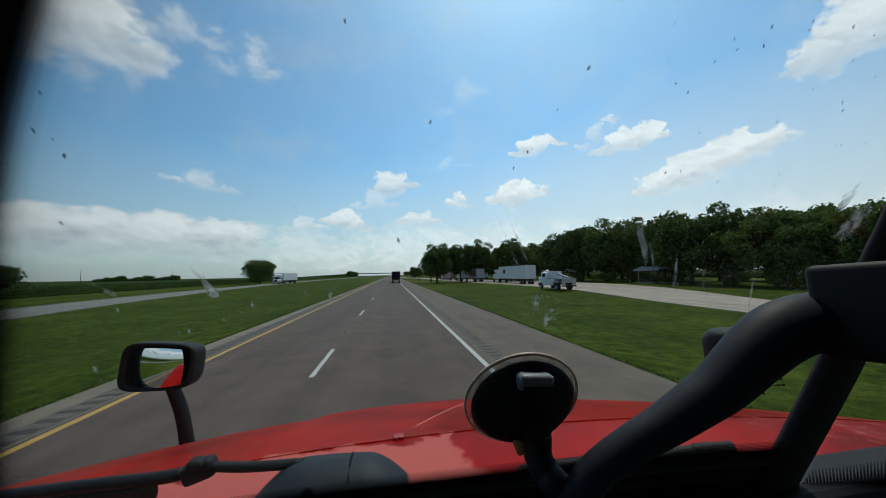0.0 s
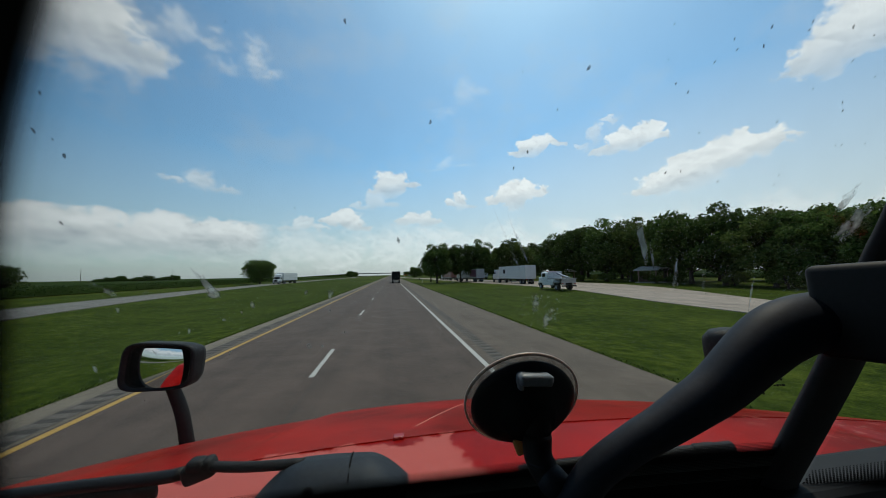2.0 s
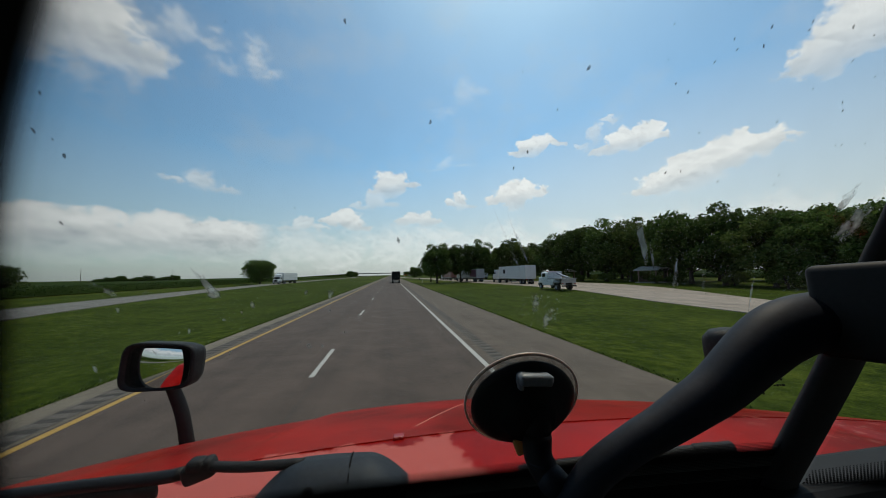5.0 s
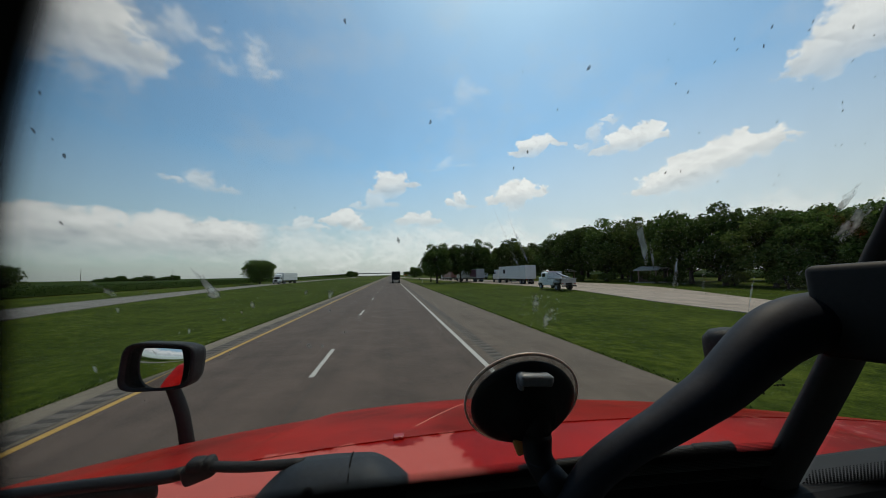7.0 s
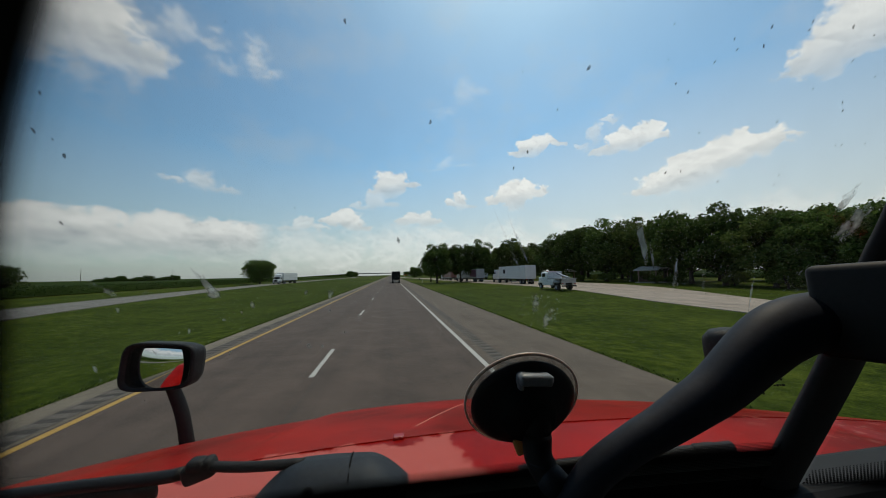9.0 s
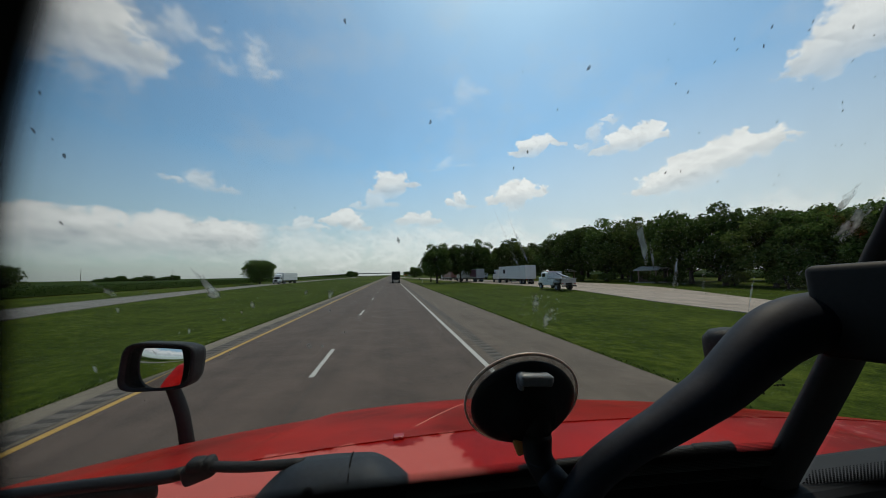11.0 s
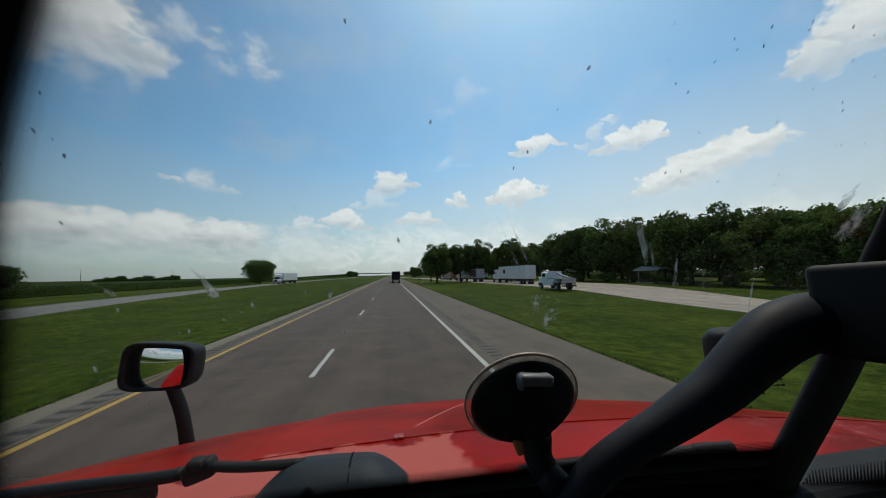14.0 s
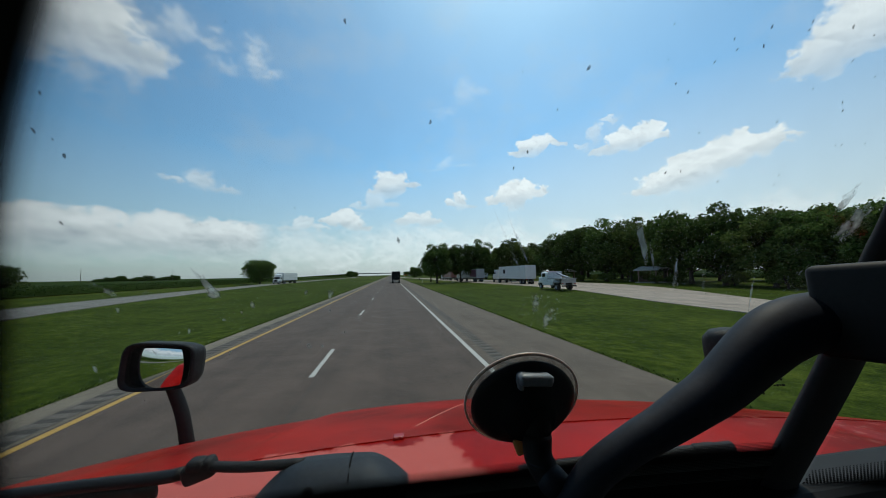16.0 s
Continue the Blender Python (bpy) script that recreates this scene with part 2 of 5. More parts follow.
def pavement_mat(name, col):
    """Concrete with stone grain, long wear along the wheel paths, blotches and hairline cracks."""
    m, nt, p = principled(name)
    N, L = nt.nodes.new, nt.links.new
    tc = N("ShaderNodeTexCoord").outputs["Object"]

    def tex(scale, detail=5, stretch=(1, 1, 1)):
        mp, n = N("ShaderNodeMapping"), N("ShaderNodeTexNoise")
        mp.inputs["Scale"].default_value = stretch
        L(tc, mp.inputs[0])
        L(mp.outputs[0], n.inputs["Vector"])
        n.inputs["Scale"].default_value, n.inputs["Detail"].default_value = scale, detail
        n.inputs["Roughness"].default_value = 0.65
        return n.outputs["Fac"]

    def add(a, b, k):
        n = N("ShaderNodeMath")
        n.operation = "MULTIPLY_ADD"
        L(a, n.inputs[0])
        n.inputs[1].default_value = k
        if isinstance(b, float):
            n.inputs[2].default_value = b
        else:
            L(b, n.inputs[2])
        return n.outputs[0]

    grain, blot, wear = tex(38, 5), tex(0.8, 8), tex(0.9, 5, (1, 0.03, 1))
    f = add(grain, add(blot, add(wear, 0.0, 0.34), 0.33), 0.33)
    ramp = N("ShaderNodeValToRGB")
    ramp.color_ramp.elements[0].position, ramp.color_ramp.elements[1].position = 0.38, 0.62
    ramp.color_ramp.elements[0].color = (*[c * 0.55 for c in col], 1)
    ramp.color_ramp.elements[1].color = (*[c * 1.38 for c in col], 1)
    L(f, ramp.inputs[0])
    L(ramp.outputs[0], p.inputs["Base Color"])
    p.inputs["Roughness"].default_value = 0.85
    p.inputs["Specular IOR Level"].default_value = 0.3
    b = N("ShaderNodeBump")
    b.inputs["Strength"].default_value, b.inputs["Distance"].default_value = 0.35, 0.006
    L(grain, b.inputs["Height"])
    L(b.outputs[0], p.inputs["Normal"])
    return m


def glass_mat(name, tint):
    m, nt, p = principled(name)
    N, L = nt.nodes.new, nt.links.new
    nt.nodes.remove(p)
    tr, gl, mix = N("ShaderNodeBsdfTransparent"), N("ShaderNodeBsdfGlossy"), N("ShaderNodeMixShader")
    tr.inputs[0].default_value = (*tint, 1)
    gl.inputs["Roughness"].default_value = 0.02
    fr = N("ShaderNodeFresnel")
    fr.inputs["IOR"].default_value = 1.25
    L(fr.outputs[0], mix.inputs[0])
    L(tr.outputs[0], mix.inputs[1])
    L(gl.outputs[0], mix.inputs[2])
    L(mix.outputs[0], nt.nodes["Material Output"].inputs["Surface"])
    return m


def film_mat(name, col, low, high, scale=60.0, stretch=(1, 1, 1)):
    """A broken film on glass: patchy, partly see-through."""
    m, nt, p = principled(name)
    N, L = nt.nodes.new, nt.links.new
    p.inputs["Base Color"].default_value = (*col, 1)
    p.inputs["Roughness"].default_value = 0.9
    mp, n, mr = N("ShaderNodeMapping"), N("ShaderNodeTexNoise"), N("ShaderNodeMapRange")
    L(N("ShaderNodeTexCoord").outputs["Object"], mp.inputs[0])
    mp.inputs["Scale"].default_value = stretch
    L(mp.outputs[0], n.inputs["Vector"])
    n.inputs["Scale"].default_value, n.inputs["Detail"].default_value = scale, 4
    L(n.outputs["Fac"], mr.inputs["Value"])
    mr.inputs["From Min"].default_value, mr.inputs["From Max"].default_value = 0.4, 0.75
    mr.inputs["To Min"].default_value, mr.inputs["To Max"].default_value = low, high
    at, mu = N("ShaderNodeAttribute"), N("ShaderNodeMath")
    at.attribute_name = "cover"
    mu.operation = "MULTIPLY"
    L(at.outputs["Fac"], mu.inputs[0])
    L(mr.outputs[0], mu.inputs[1])
    L(mu.outputs[0], p.inputs["Alpha"])
    return m


M_GRASS = ground_mat()
M_ROAD = pavement_mat("road_concrete", (0.089, 0.064, 0.051))
M_SHOULDER = pavement_mat("shoulder_concrete", (0.120, 0.092, 0.070))
M_FARROAD = pavement_mat("old_concrete", (0.34, 0.275, 0.225))
M_INNER = pavement_mat("inner_shoulder_concrete", (0.165, 0.138, 0.104))
M_ONCOMING = pavement_mat("grey_concrete", (0.17, 0.158, 0.14))
M_WHITE = mat("road_paint_white", (0.44, 0.42, 0.385), 0.7, var=0.42, scale=5, fine=45)
M_YELLOW = mat("road_paint_yellow", (0.44, 0.26, 0.05), 0.7, var=0.22, scale=2, fine=30)
M_RUMBLE = mat("rumble_concrete", (0.110, 0.094, 0.079), 0.9, var=0.25, scale=2, fine=40)
M_GROOVE = mat("groove_dirt_shade", (0.050, 0.043, 0.036), 0.95, var=0.3, scale=2, fine=40)


def red_paint():
    """Red paint with a clear coat; a sky reflection painted as a ragged, pinkish band beside the glass, fine scratches
    and dust.
    """
    m, nt, p = principled("red_truck_paint")
    N, L = nt.nodes.new, nt.links.new
    tc = N("ShaderNodeTexCoord").outputs["Object"]

    def tex(scale, detail):
        n = N("ShaderNodeTexNoise")
        L(tc, n.inputs["Vector"])
        n.inputs["Scale"].default_value, n.inputs["Detail"].default_value = scale, detail
        n.inputs["Roughness"].default_value = 0.65
        return n.outputs["Fac"]

    def ma(v, k, o):
        n = N("ShaderNodeMath")
        n.operation = "MULTIPLY_ADD"
        for i, q in enumerate((v, k, o)):
            if isinstance(q, (int, float)):
                n.inputs[i].default_value = q
            else:
                L(q, n.inputs[i])
        return n.outputs[0]

    def rng(v, lo, hi):
        n = N("ShaderNodeMapRange")
        L(v, n.inputs["Value"])
        n.inputs["From Min"].default_value, n.inputs["From Max"].default_value = lo, hi
        return n.outputs[0]

    def mix(f, A, B):
        n = N("ShaderNodeMix")
        n.data_type = "RGBA"
        L(f, n.inputs["Factor"])
        for key, q in (("A", A), ("B", B)):
            if isinstance(q, tuple):
                n.inputs[key].default_value = (*q, 1)
            else:
                L(q, n.inputs[key])
        return n.outputs["Result"]

    sep = N("ShaderNodeSeparateXYZ")
    L(tc, sep.inputs[0])
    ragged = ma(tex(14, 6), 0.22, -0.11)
    # dull masks the ragged cloud reflection that is painted into the colour
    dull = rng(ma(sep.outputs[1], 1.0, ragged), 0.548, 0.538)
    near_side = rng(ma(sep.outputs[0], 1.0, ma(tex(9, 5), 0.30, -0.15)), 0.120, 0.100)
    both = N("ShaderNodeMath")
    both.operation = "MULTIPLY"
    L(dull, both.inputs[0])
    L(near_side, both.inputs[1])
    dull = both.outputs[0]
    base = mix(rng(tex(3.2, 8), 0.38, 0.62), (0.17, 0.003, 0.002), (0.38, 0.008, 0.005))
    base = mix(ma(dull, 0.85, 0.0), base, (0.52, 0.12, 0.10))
    base = mix(ma(rng(tex(160, 3), 0.64, 0.74), 0.12, 0.0), base, (0.42, 0.13, 0.10))
    # pale swirls where bugs were wiped off
    swirl = N("ShaderNodeMath")
    swirl.operation = "MULTIPLY"
    L(rng(tex(2.6, 3), 0.56, 0.64), swirl.inputs[0])
    L(rng(tex(38, 5), 0.56, 0.63), swirl.inputs[1])
    base = mix(ma(swirl.outputs[0], 0.45, 0.0), base, (0.52, 0.20, 0.16))
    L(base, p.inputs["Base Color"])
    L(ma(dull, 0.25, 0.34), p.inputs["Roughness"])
    p.inputs["Specular IOR Level"].default_value = 0.03
    L(ma(dull, 0.06, 0.03), p.inputs["Coat Weight"])
    p.inputs["Coat Roughness"].default_value = 0.12
    bp = N("ShaderNodeBump")
    bp.inputs["Strength"].default_value, bp.inputs["Distance"].default_value = 0.05, 0.004
    L(tex(7, 3), bp.inputs["Height"])
    L(bp.outputs[0], p.inputs["Normal"])
    return m


M_RED = red_paint()
M_REDEDGE = mat("pale_red_highlight", (0.52, 0.16, 0.12), 0.75, var=0.3, scale=20, fine=120)
M_DOTLIGHT = mat("grey_gap_dot", (0.10, 0.125, 0.12), 0.5, var=0.2, scale=20, fine=200, bump=0)
M_BLACK = mat("black_plastic", (0.010, 0.010, 0.011), 0.62, var=0.3, scale=12, fine=300, bump=0.15, bump_dist=0.0006, spec=0.25)
M_RUBBER = mat("black_rubber", (0.007, 0.007, 0.008), 0.58, var=0.3, scale=10, fine=250, bump=0.1, bump_dist=0.0005, spec=0.25)
M_GREYPL = mat("weathered_grey_plastic", (0.016, 0.021, 0.029), 0.62, var=0.3, scale=14, fine=160, bump=0.15, bump_dist=0.0008, spec=0.25)
M_CABIN = mat("dark_cab_lining", (0.016, 0.016, 0.018), 0.85, var=0.25, scale=8, fine=200, bump=0.1, bump_dist=0.001)
M_FRIT = mat("black_glass_enamel", (0.006, 0.006, 0.007), 0.8, var=0.1, bump=0, spec=0.08)
M_CLEAR = glass_mat("windshield_glass", (0.90, 0.94, 0.93))
M_RIM = film_mat("clear_plastic_rim", (0.30, 0.22, 0.18), 0.22, 0.5, 120)
M_RIMEDGE = mat("pale_rim_highlight", (0.50, 0.38, 0.31), 0.35, var=0.35, scale=25, fine=200, bump=0)
M_RIMGLINT = mat("white_rim_glint", (0.80, 0.78, 0.74), 0.15, var=0.1, bump=0)
M_LEVER = mat("satin_grey_lever", (0.20, 0.225, 0.25), 0.38, var=0.25, scale=30, fine=200, bump=0.08, bump_dist=0.0004)
M_TUBE = mat("blue_black_tube", (0.014, 0.018, 0.028), 0.6, var=0.3, scale=12, fine=260, bump=0.1, bump_dist=0.0005, spec=0.22)
M_CHROME = mat("mirror_silver", (0.86, 0.88, 0.9), 0.02, 1.0, var=0.0, bump=0)
M_STEEL = mat("grey_steel", (0.32, 0.33, 0.35), 0.4, 0.8, var=0.2, scale=8, fine=80)
M_TYRE = mat("tyre_rubber", (0.018, 0.018, 0.018), 0.9, var=0.3, scale=6, fine=80)
M_TRAILER = mat("white_trailer_panel", (0.66, 0.67, 0.68), 0.45, var=0.12, scale=0.8, fine=12)
M_TRAILER2 = mat("dull_trailer_panel", (0.40, 0.40, 0.41), 0.5, var=0.2, scale=0.8, fine=12)
M_TRAILER3 = mat("reddish_trailer_panel", (0.28, 0.13, 0.11), 0.5, var=0.2, scale=0.8, fine=12)
M_DARKTR = mat("dark_trailer_panel", (0.009, 0.009, 0.010), 0.7, var=0.3, scale=1, fine=12, spec=0.2)
M_VGLASS = mat("vehicle_window", (0.015, 0.018, 0.02), 0.06, var=0.1, bump=0)
M_LAMP = mat("red_lamp_plastic", (0.35, 0.01, 0.01), 0.3, var=0.1, bump=0)
M_BARK = mat("bark", (0.055, 0.042, 0.032), 0.95, var=0.4, scale=4, fine=30, bump=0.6, bump_dist=0.03)
M_LEAF = leaf_mat("leaves", (0.034, 0.066, 0.014), (0.125, 0.180, 0.048))
M_LEAF2 = leaf_mat("lighter_leaves", (0.044, 0.074, 0.016), (0.145, 0.185, 0.050))
M_CORN = leaf_mat("crop_leaves", (0.018, 0.036, 0.007), (0.050, 0.080, 0.018))
M_TUFT = leaf_mat("grass_blades", (0.040, 0.070, 0.014), (0.10, 0.125, 0.040))
M_WOOD = mat("weathered_wood", (0.16, 0.13, 0.10), 0.85, var=0.3, scale=3, fine=30)
M_ROOF = mat("pale_metal_roof", (0.55, 0.56, 0.55), 0.4, 0.3, var=0.15, scale=1, fine=20)
M_BRICK = mat("tan_brick", (0.28, 0.20, 0.15), 0.9, var=0.3, scale=1, fine=20)
M_CONC = mat("bridge_concrete", (0.38, 0.36, 0.33), 0.85, var=0.2, scale=0.3, fine=5)
M_SPLAT = film_mat("bug_splat", (0.030, 0.028, 0.024), 0.55, 1.0, 400)
M_SMEAR = film_mat("dried_smear", (0.70, 0.76, 0.78), 0.15, 1.0, 160)
M_STREAK = film_mat("wiper_streak", (0.62, 0.74, 0.82), 0.05, 0.75, 60, (1, 1, 0.15))
M_DUST = film_mat("dust_glare_film", (0.60, 0.61, 0.55), 0.008, 0.034, 45)
M_FADE = film_mat("black_edge_fade", (0.006, 0.006, 0.007), 1.0, 1.0, 20)
M_SIGN = mat("blue_sign_sheet", (0.015, 0.05, 0.30), 0.45, var=0.08, bump=0)
M_SIGNW = mat("white_sign_sheet", (0.75, 0.76, 0.76), 0.45, var=0.05, bump=0)


# ---------------------------------------------------------------- mesh helpers
def part(name, bm, material, parent=None, label="", smooth=False):
    me = bpy.data.meshes.new(name)
    if smooth:
        for f in bm.faces:
            f.smooth = True
    bm.to_mesh(me)
    bm.free()
    me.materials.append(material)
    ob = new(name, me)
    if parent is not None:
        ob.parent = parent
    if label:
        tagged(ob, label)
    return ob


def raw(name, verts, faces, material, parent=None, smooth=False):
    me = bpy.data.meshes.new(name)
    me.from_pydata([tuple(v) for v in verts], [], faces)
    if smooth:
        me.polygons.foreach_set("use_smooth", [True] * len(me.polygons))
    me.materials.append(material)
    ob = new(name, me)
    if parent is not None:
        ob.parent = parent
    return ob


def thing(name, m, label, category, group="", kind=""):
    e = new(name)
    e.empty_display_size = 0.1
    e.matrix_world = m
    return tagged(e, label, category, group, kind)


def box(bm, cx, cy, cz, sx, sy, sz, bevel=0.0, seg=2, rot=None):
    r = bmesh.ops.create_cube(bm, size=1.0)
    vs = r["verts"]
    bmesh.ops.scale(bm, vec=(sx, sy, sz), verts=vs)
    if bevel:
        es = list({e for v in vs for e in v.link_edges})
        o = bmesh.ops.bevel(bm, geom=es, offset=bevel, segments=seg, profile=0.5, affect="EDGES")
        vs = list({v for f in o["faces"] for v in f.verts} | {v for v in vs if v.is_valid})
    if rot is not None:
        bmesh.ops.rotate(bm, cent=(0, 0, 0), matrix=rot, verts=vs)
    bmesh.ops.translate(bm, vec=(cx, cy, cz), verts=vs)
    return bm


def boxed(*a, **k):
    return box(bmesh.new(), *a, **k)


def smooth_path(pts, n):
    """Catmull-Rom through a few stations."""
    P = [Vector(p) for p in pts]
    P = [P[0] * 2 - P[1]] + P + [P[-1] * 2 - P[-2]]
    out = []
    for i in range(1, len(P) - 2):
        a, b, c, d = P[i - 1:i + 3]
        for k in range(n):
            t = k / n
            out.append(0.5 * ((2 * b) + (c - a) * t + (2 * a - 5 * b + 4 * c - d) * t * t + (3 * b - a - 3 * c + d) * t ** 3))
    return out + [P[-2]]


def sweep(bm, path, radius, n=16, flat=1.0, up=(0, 0, 1)):
    """A tube along a path; radius is a number or a function of 0..1."""
    rings = []
    for i, p in enumerate(path):
        d = (path[min(i + 1, len(path) - 1)] - path[max(i - 1, 0)]).normalized()
        s = d.cross(Vector(up))
        s = s.normalized() if s.length > 1e-4 else Vector((1, 0, 0))
        u = s.cross(d).normalized()
        r = radius(i / max(1, len(path) - 1)) if callable(radius) else radius
        rings.append([bm.verts.new(p + r * (math.cos(2 * math.pi * k / n) * s + flat * math.sin(2 * math.pi * k / n) * u)) for k in range(n)])
    for a, b in zip(rings, rings[1:]):
        for k in range(n):
            bm.faces.new((a[k], a[(k + 1) % n], b[(k + 1) % n], b[k]))
    bm.faces.new(rings[0][::-1])
    bm.faces.new(rings[-1])
    return bm


def lathe(bm, profile, n=32, m=Matrix.Identity(4)):
    """Revolve (radius, height) pairs round z, then move by m."""
    rings = []
    for r, z in profile:
        if r < 1e-6:
            rings.append([bm.verts.new(m @ Vector((0, 0, z)))])
        else:
            rings.append([bm.verts.new(m @ Vector((r * math.cos(2 * math.pi * k / n), r * math.sin(2 * math.pi * k / n), z))) for k in range(n)])
    for a, b in zip(rings, rings[1:]):
        for k in range(n):
            q = [a[k % len(a)], a[(k + 1) % len(a)], b[(k + 1) % len(b)], b[k % len(b)]]
            q = list(dict.fromkeys(q))
            if len(q) > 2:
                bm.faces.new(q)
    return bm


def slab(name, rows, z_top, thick, material, parent=None):
    """A paved ribbon with thickness: rows of (x_left, x_right, y)."""
    vs, fs = [], []
    for a, b, y in rows:
        vs += [(a, y, z_top), (b, y, z_top), (a, y, z_top - thick), (b, y, z_top - thick)]
    for i in range(len(rows) - 1):
        o, q = 4 * i, 4 * i + 4
        fs += [(o, o + 1, q + 1, q), (o + 1, o + 3, q + 3, q + 1), (o + 2, o, q, q + 2)]
    fs += [(0, 2, 3, 1), (q, q + 1, q + 3, q + 2)]
    return raw(name, vs, fs, material, parent)


# ---------------------------------------------------------------- ground and roads
FAR0, FAR1 = -420.0, 2600.0
ROAD_L, ROAD_R = -7.05, 6.35
YEL, DASH, EDGE = -5.70, -2.03, 2.60


def onc_x(y):
    """Centre line of the opposite carriageway."""
    return -28.8 - 16.0 * (1 - math.exp(-max(0.0, y - 20) / 60)) - 0.02 * max(y, 0)


def ramp_row(y):
    """Left and right edge of the rest area's slip road."""
    keys = [(-150, 2.8, 6.3), (-110, 2.8, 7.5), (-60, 6.5, 12.6), (-20, 13.8, 20.6), (5, 18.9, 25.6), (16, 20.6, 27.6), (22, 21.2, 30.5),
            (30, 23.1, 34.5), (42, 25.6, 40.0), (55, 25.9, 43.5), (70, 24.8, 43.8), (90, 22.6, 41.0), (130, 20.4, 34.0), (180, 18.4, 27.0),
            (230, 13.8, 21.0), (270, 9.0, 15.6), (310, 5.8, 12.2), (350, 3.6, 10.0), (420, 2.8, 6.3)]
    for (y0, a0, b0), (y1, a1, b1) in zip(keys, keys[1:]):
        if y <= y1:
            t = max(0.0, min(1.0, (y - y0) / (y1 - y0)))
            t = t * t * (3 - 2 * t) * 0.5 + t * 0.5
            return a0 + (a1 - a0) * t, b0 + (b1 - b0) * t
    return keys[-1][1:]


def ground_z(x, y):
    z = -0.04
    near = onc_x(y) + 4.9
    if near < x < ROAD_L:
        t = (x - near) / (ROAD_L - near)
        z -= 0.55 * math.sin(math.pi * t) ** 1.5
    elif x < onc_x(y) - 6:
        t = min(1.0, (onc_x(y) - 6 - x) / 8)
        z -= 0.35 * math.sin(math.pi * t)
    elif x > ROAD_R:
        a, b = ramp_row(y)
        if x < a and a > ROAD_R + 2:
            t = (x - ROAD_R) / (a - ROAD_R)
            z -= 0.22 * math.sin(math.pi * t)
    if z > -0.06 and (x > 60 or x < -120):
        z += 0.25 * (noise.noise(Vector((x * 0.01, y * 0.01, 0.3))) - 0.2)
    return z


def make_ground():
    xs = [-4500, -2500, -1400, -800, -500, -330, -240, -180, -140, -110]
    xs += [-95 + 2.0 * i for i in range(78)] + [65, 75, 90, 120, 170, 240, 340, 500, 900, 1600, 2600, 4500]
    xs = sorted(set(xs))
    ys = [-3500, -1500, -700, -420, -300, -200, -140, -100, -70, -45, -30, -20, -10] + [3.0 * i for i in range(60)]
    ys += [185, 200, 220, 245, 275, 310, 350, 400, 470, 560, 700, 900, 1200, 1600, 2100, 2800, 3600, 4700]
    vs = [(x, y, ground_z(x, y)) for y in ys for x in xs]
    n = len(xs)
    fs = [(j * n + i, j * n + i + 1, (j + 1) * n + i + 1, (j + 1) * n + i) for j in range(len(ys) - 1) for i in range(n - 1)]
    return tagged(raw("ground", vs, fs, M_GRASS, smooth=True), "mown green roadside grass and flat farmland", "ground", kind="structure")


make_ground()
road = tagged(slab("road", [(ROAD_L + 1.2, 2.72, y) for y in (FAR0, 0, 200, FAR1)], 0.0, 0.3, M_ROAD),
              "brown-grey concrete interstate carriageway with two lanes", "road", kind="structure")
tagged(slab("shoulder_left", [(ROAD_L, ROAD_L + 1.2, y) for y in (FAR0, 0, 200, FAR1)], -0.004, 0.3, M_INNER),
       "pale concrete inner shoulder with rumble strip", "shoulder", kind="structure")
tagged(slab("shoulder_right", [(2.72, ROAD_R, y) for y in (FAR0, 0, 200, FAR1)], -0.004, 0.3, M_SHOULDER),
       "wide grey concrete outer shoulder beside the grass", "shoulder", kind="structure")
tagged(slab("opposite_road", [(onc_x(y) - 2.6, onc_x(y) + 4.9, y) for y in [-420, -200, -60] + list(range(0, 300, 8)) + [340, 420, 600, 900, 1400, 2600]], 0.0, 0.3, M_ONCOMING),
       "pale concrete opposite carriageway beyond the grass median", "road", kind="structure")
tagged(slab("slip_road", [(*ramp_row(y), y) for y in range(-150, 421, 6)], -0.012, 0.3, M_FARROAD),
       "pale concrete rest area slip road widening for parked trucks", "road", kind="structure")


def painted(name, x0, x1, y0, y1, material, label):
    bm = boxed((x0 + x1) / 2, (y0 + y1) / 2, 0.0025, x1 - x0, y1 - y0, 0.005)
    return tagged(part(name, bm, material, road), label)


painted("edge_line", YEL - 0.075, YEL + 0.075, FAR0, 1500, M_YELLOW, "solid yellow edge line")
painted("edge_line", EDGE - 0.08, EDGE + 0.08, FAR0, 1500, M_WHITE, "solid white edge line")
dash_me = None
for i in range(-8, 46):
    y0 = 8.7 + 12.6 * i
    if dash_me is None:
        bm = bmesh.new()
        for k in range(6):
            box(bm, random.uniform(-0.006, 0.006), 0.25 + 0.51 * k, 0, 0.13 + random.uniform(-0.02, 0.01), 0.53, 0.006)
        ob = part("lane_dash", bm, M_WHITE, road, "worn white lane dash")
        dash_me = ob.data
    else:
        ob = new("lane_dash", dash_me)
        ob.parent = road
    ob.location = (DASH, y0, 0.003)


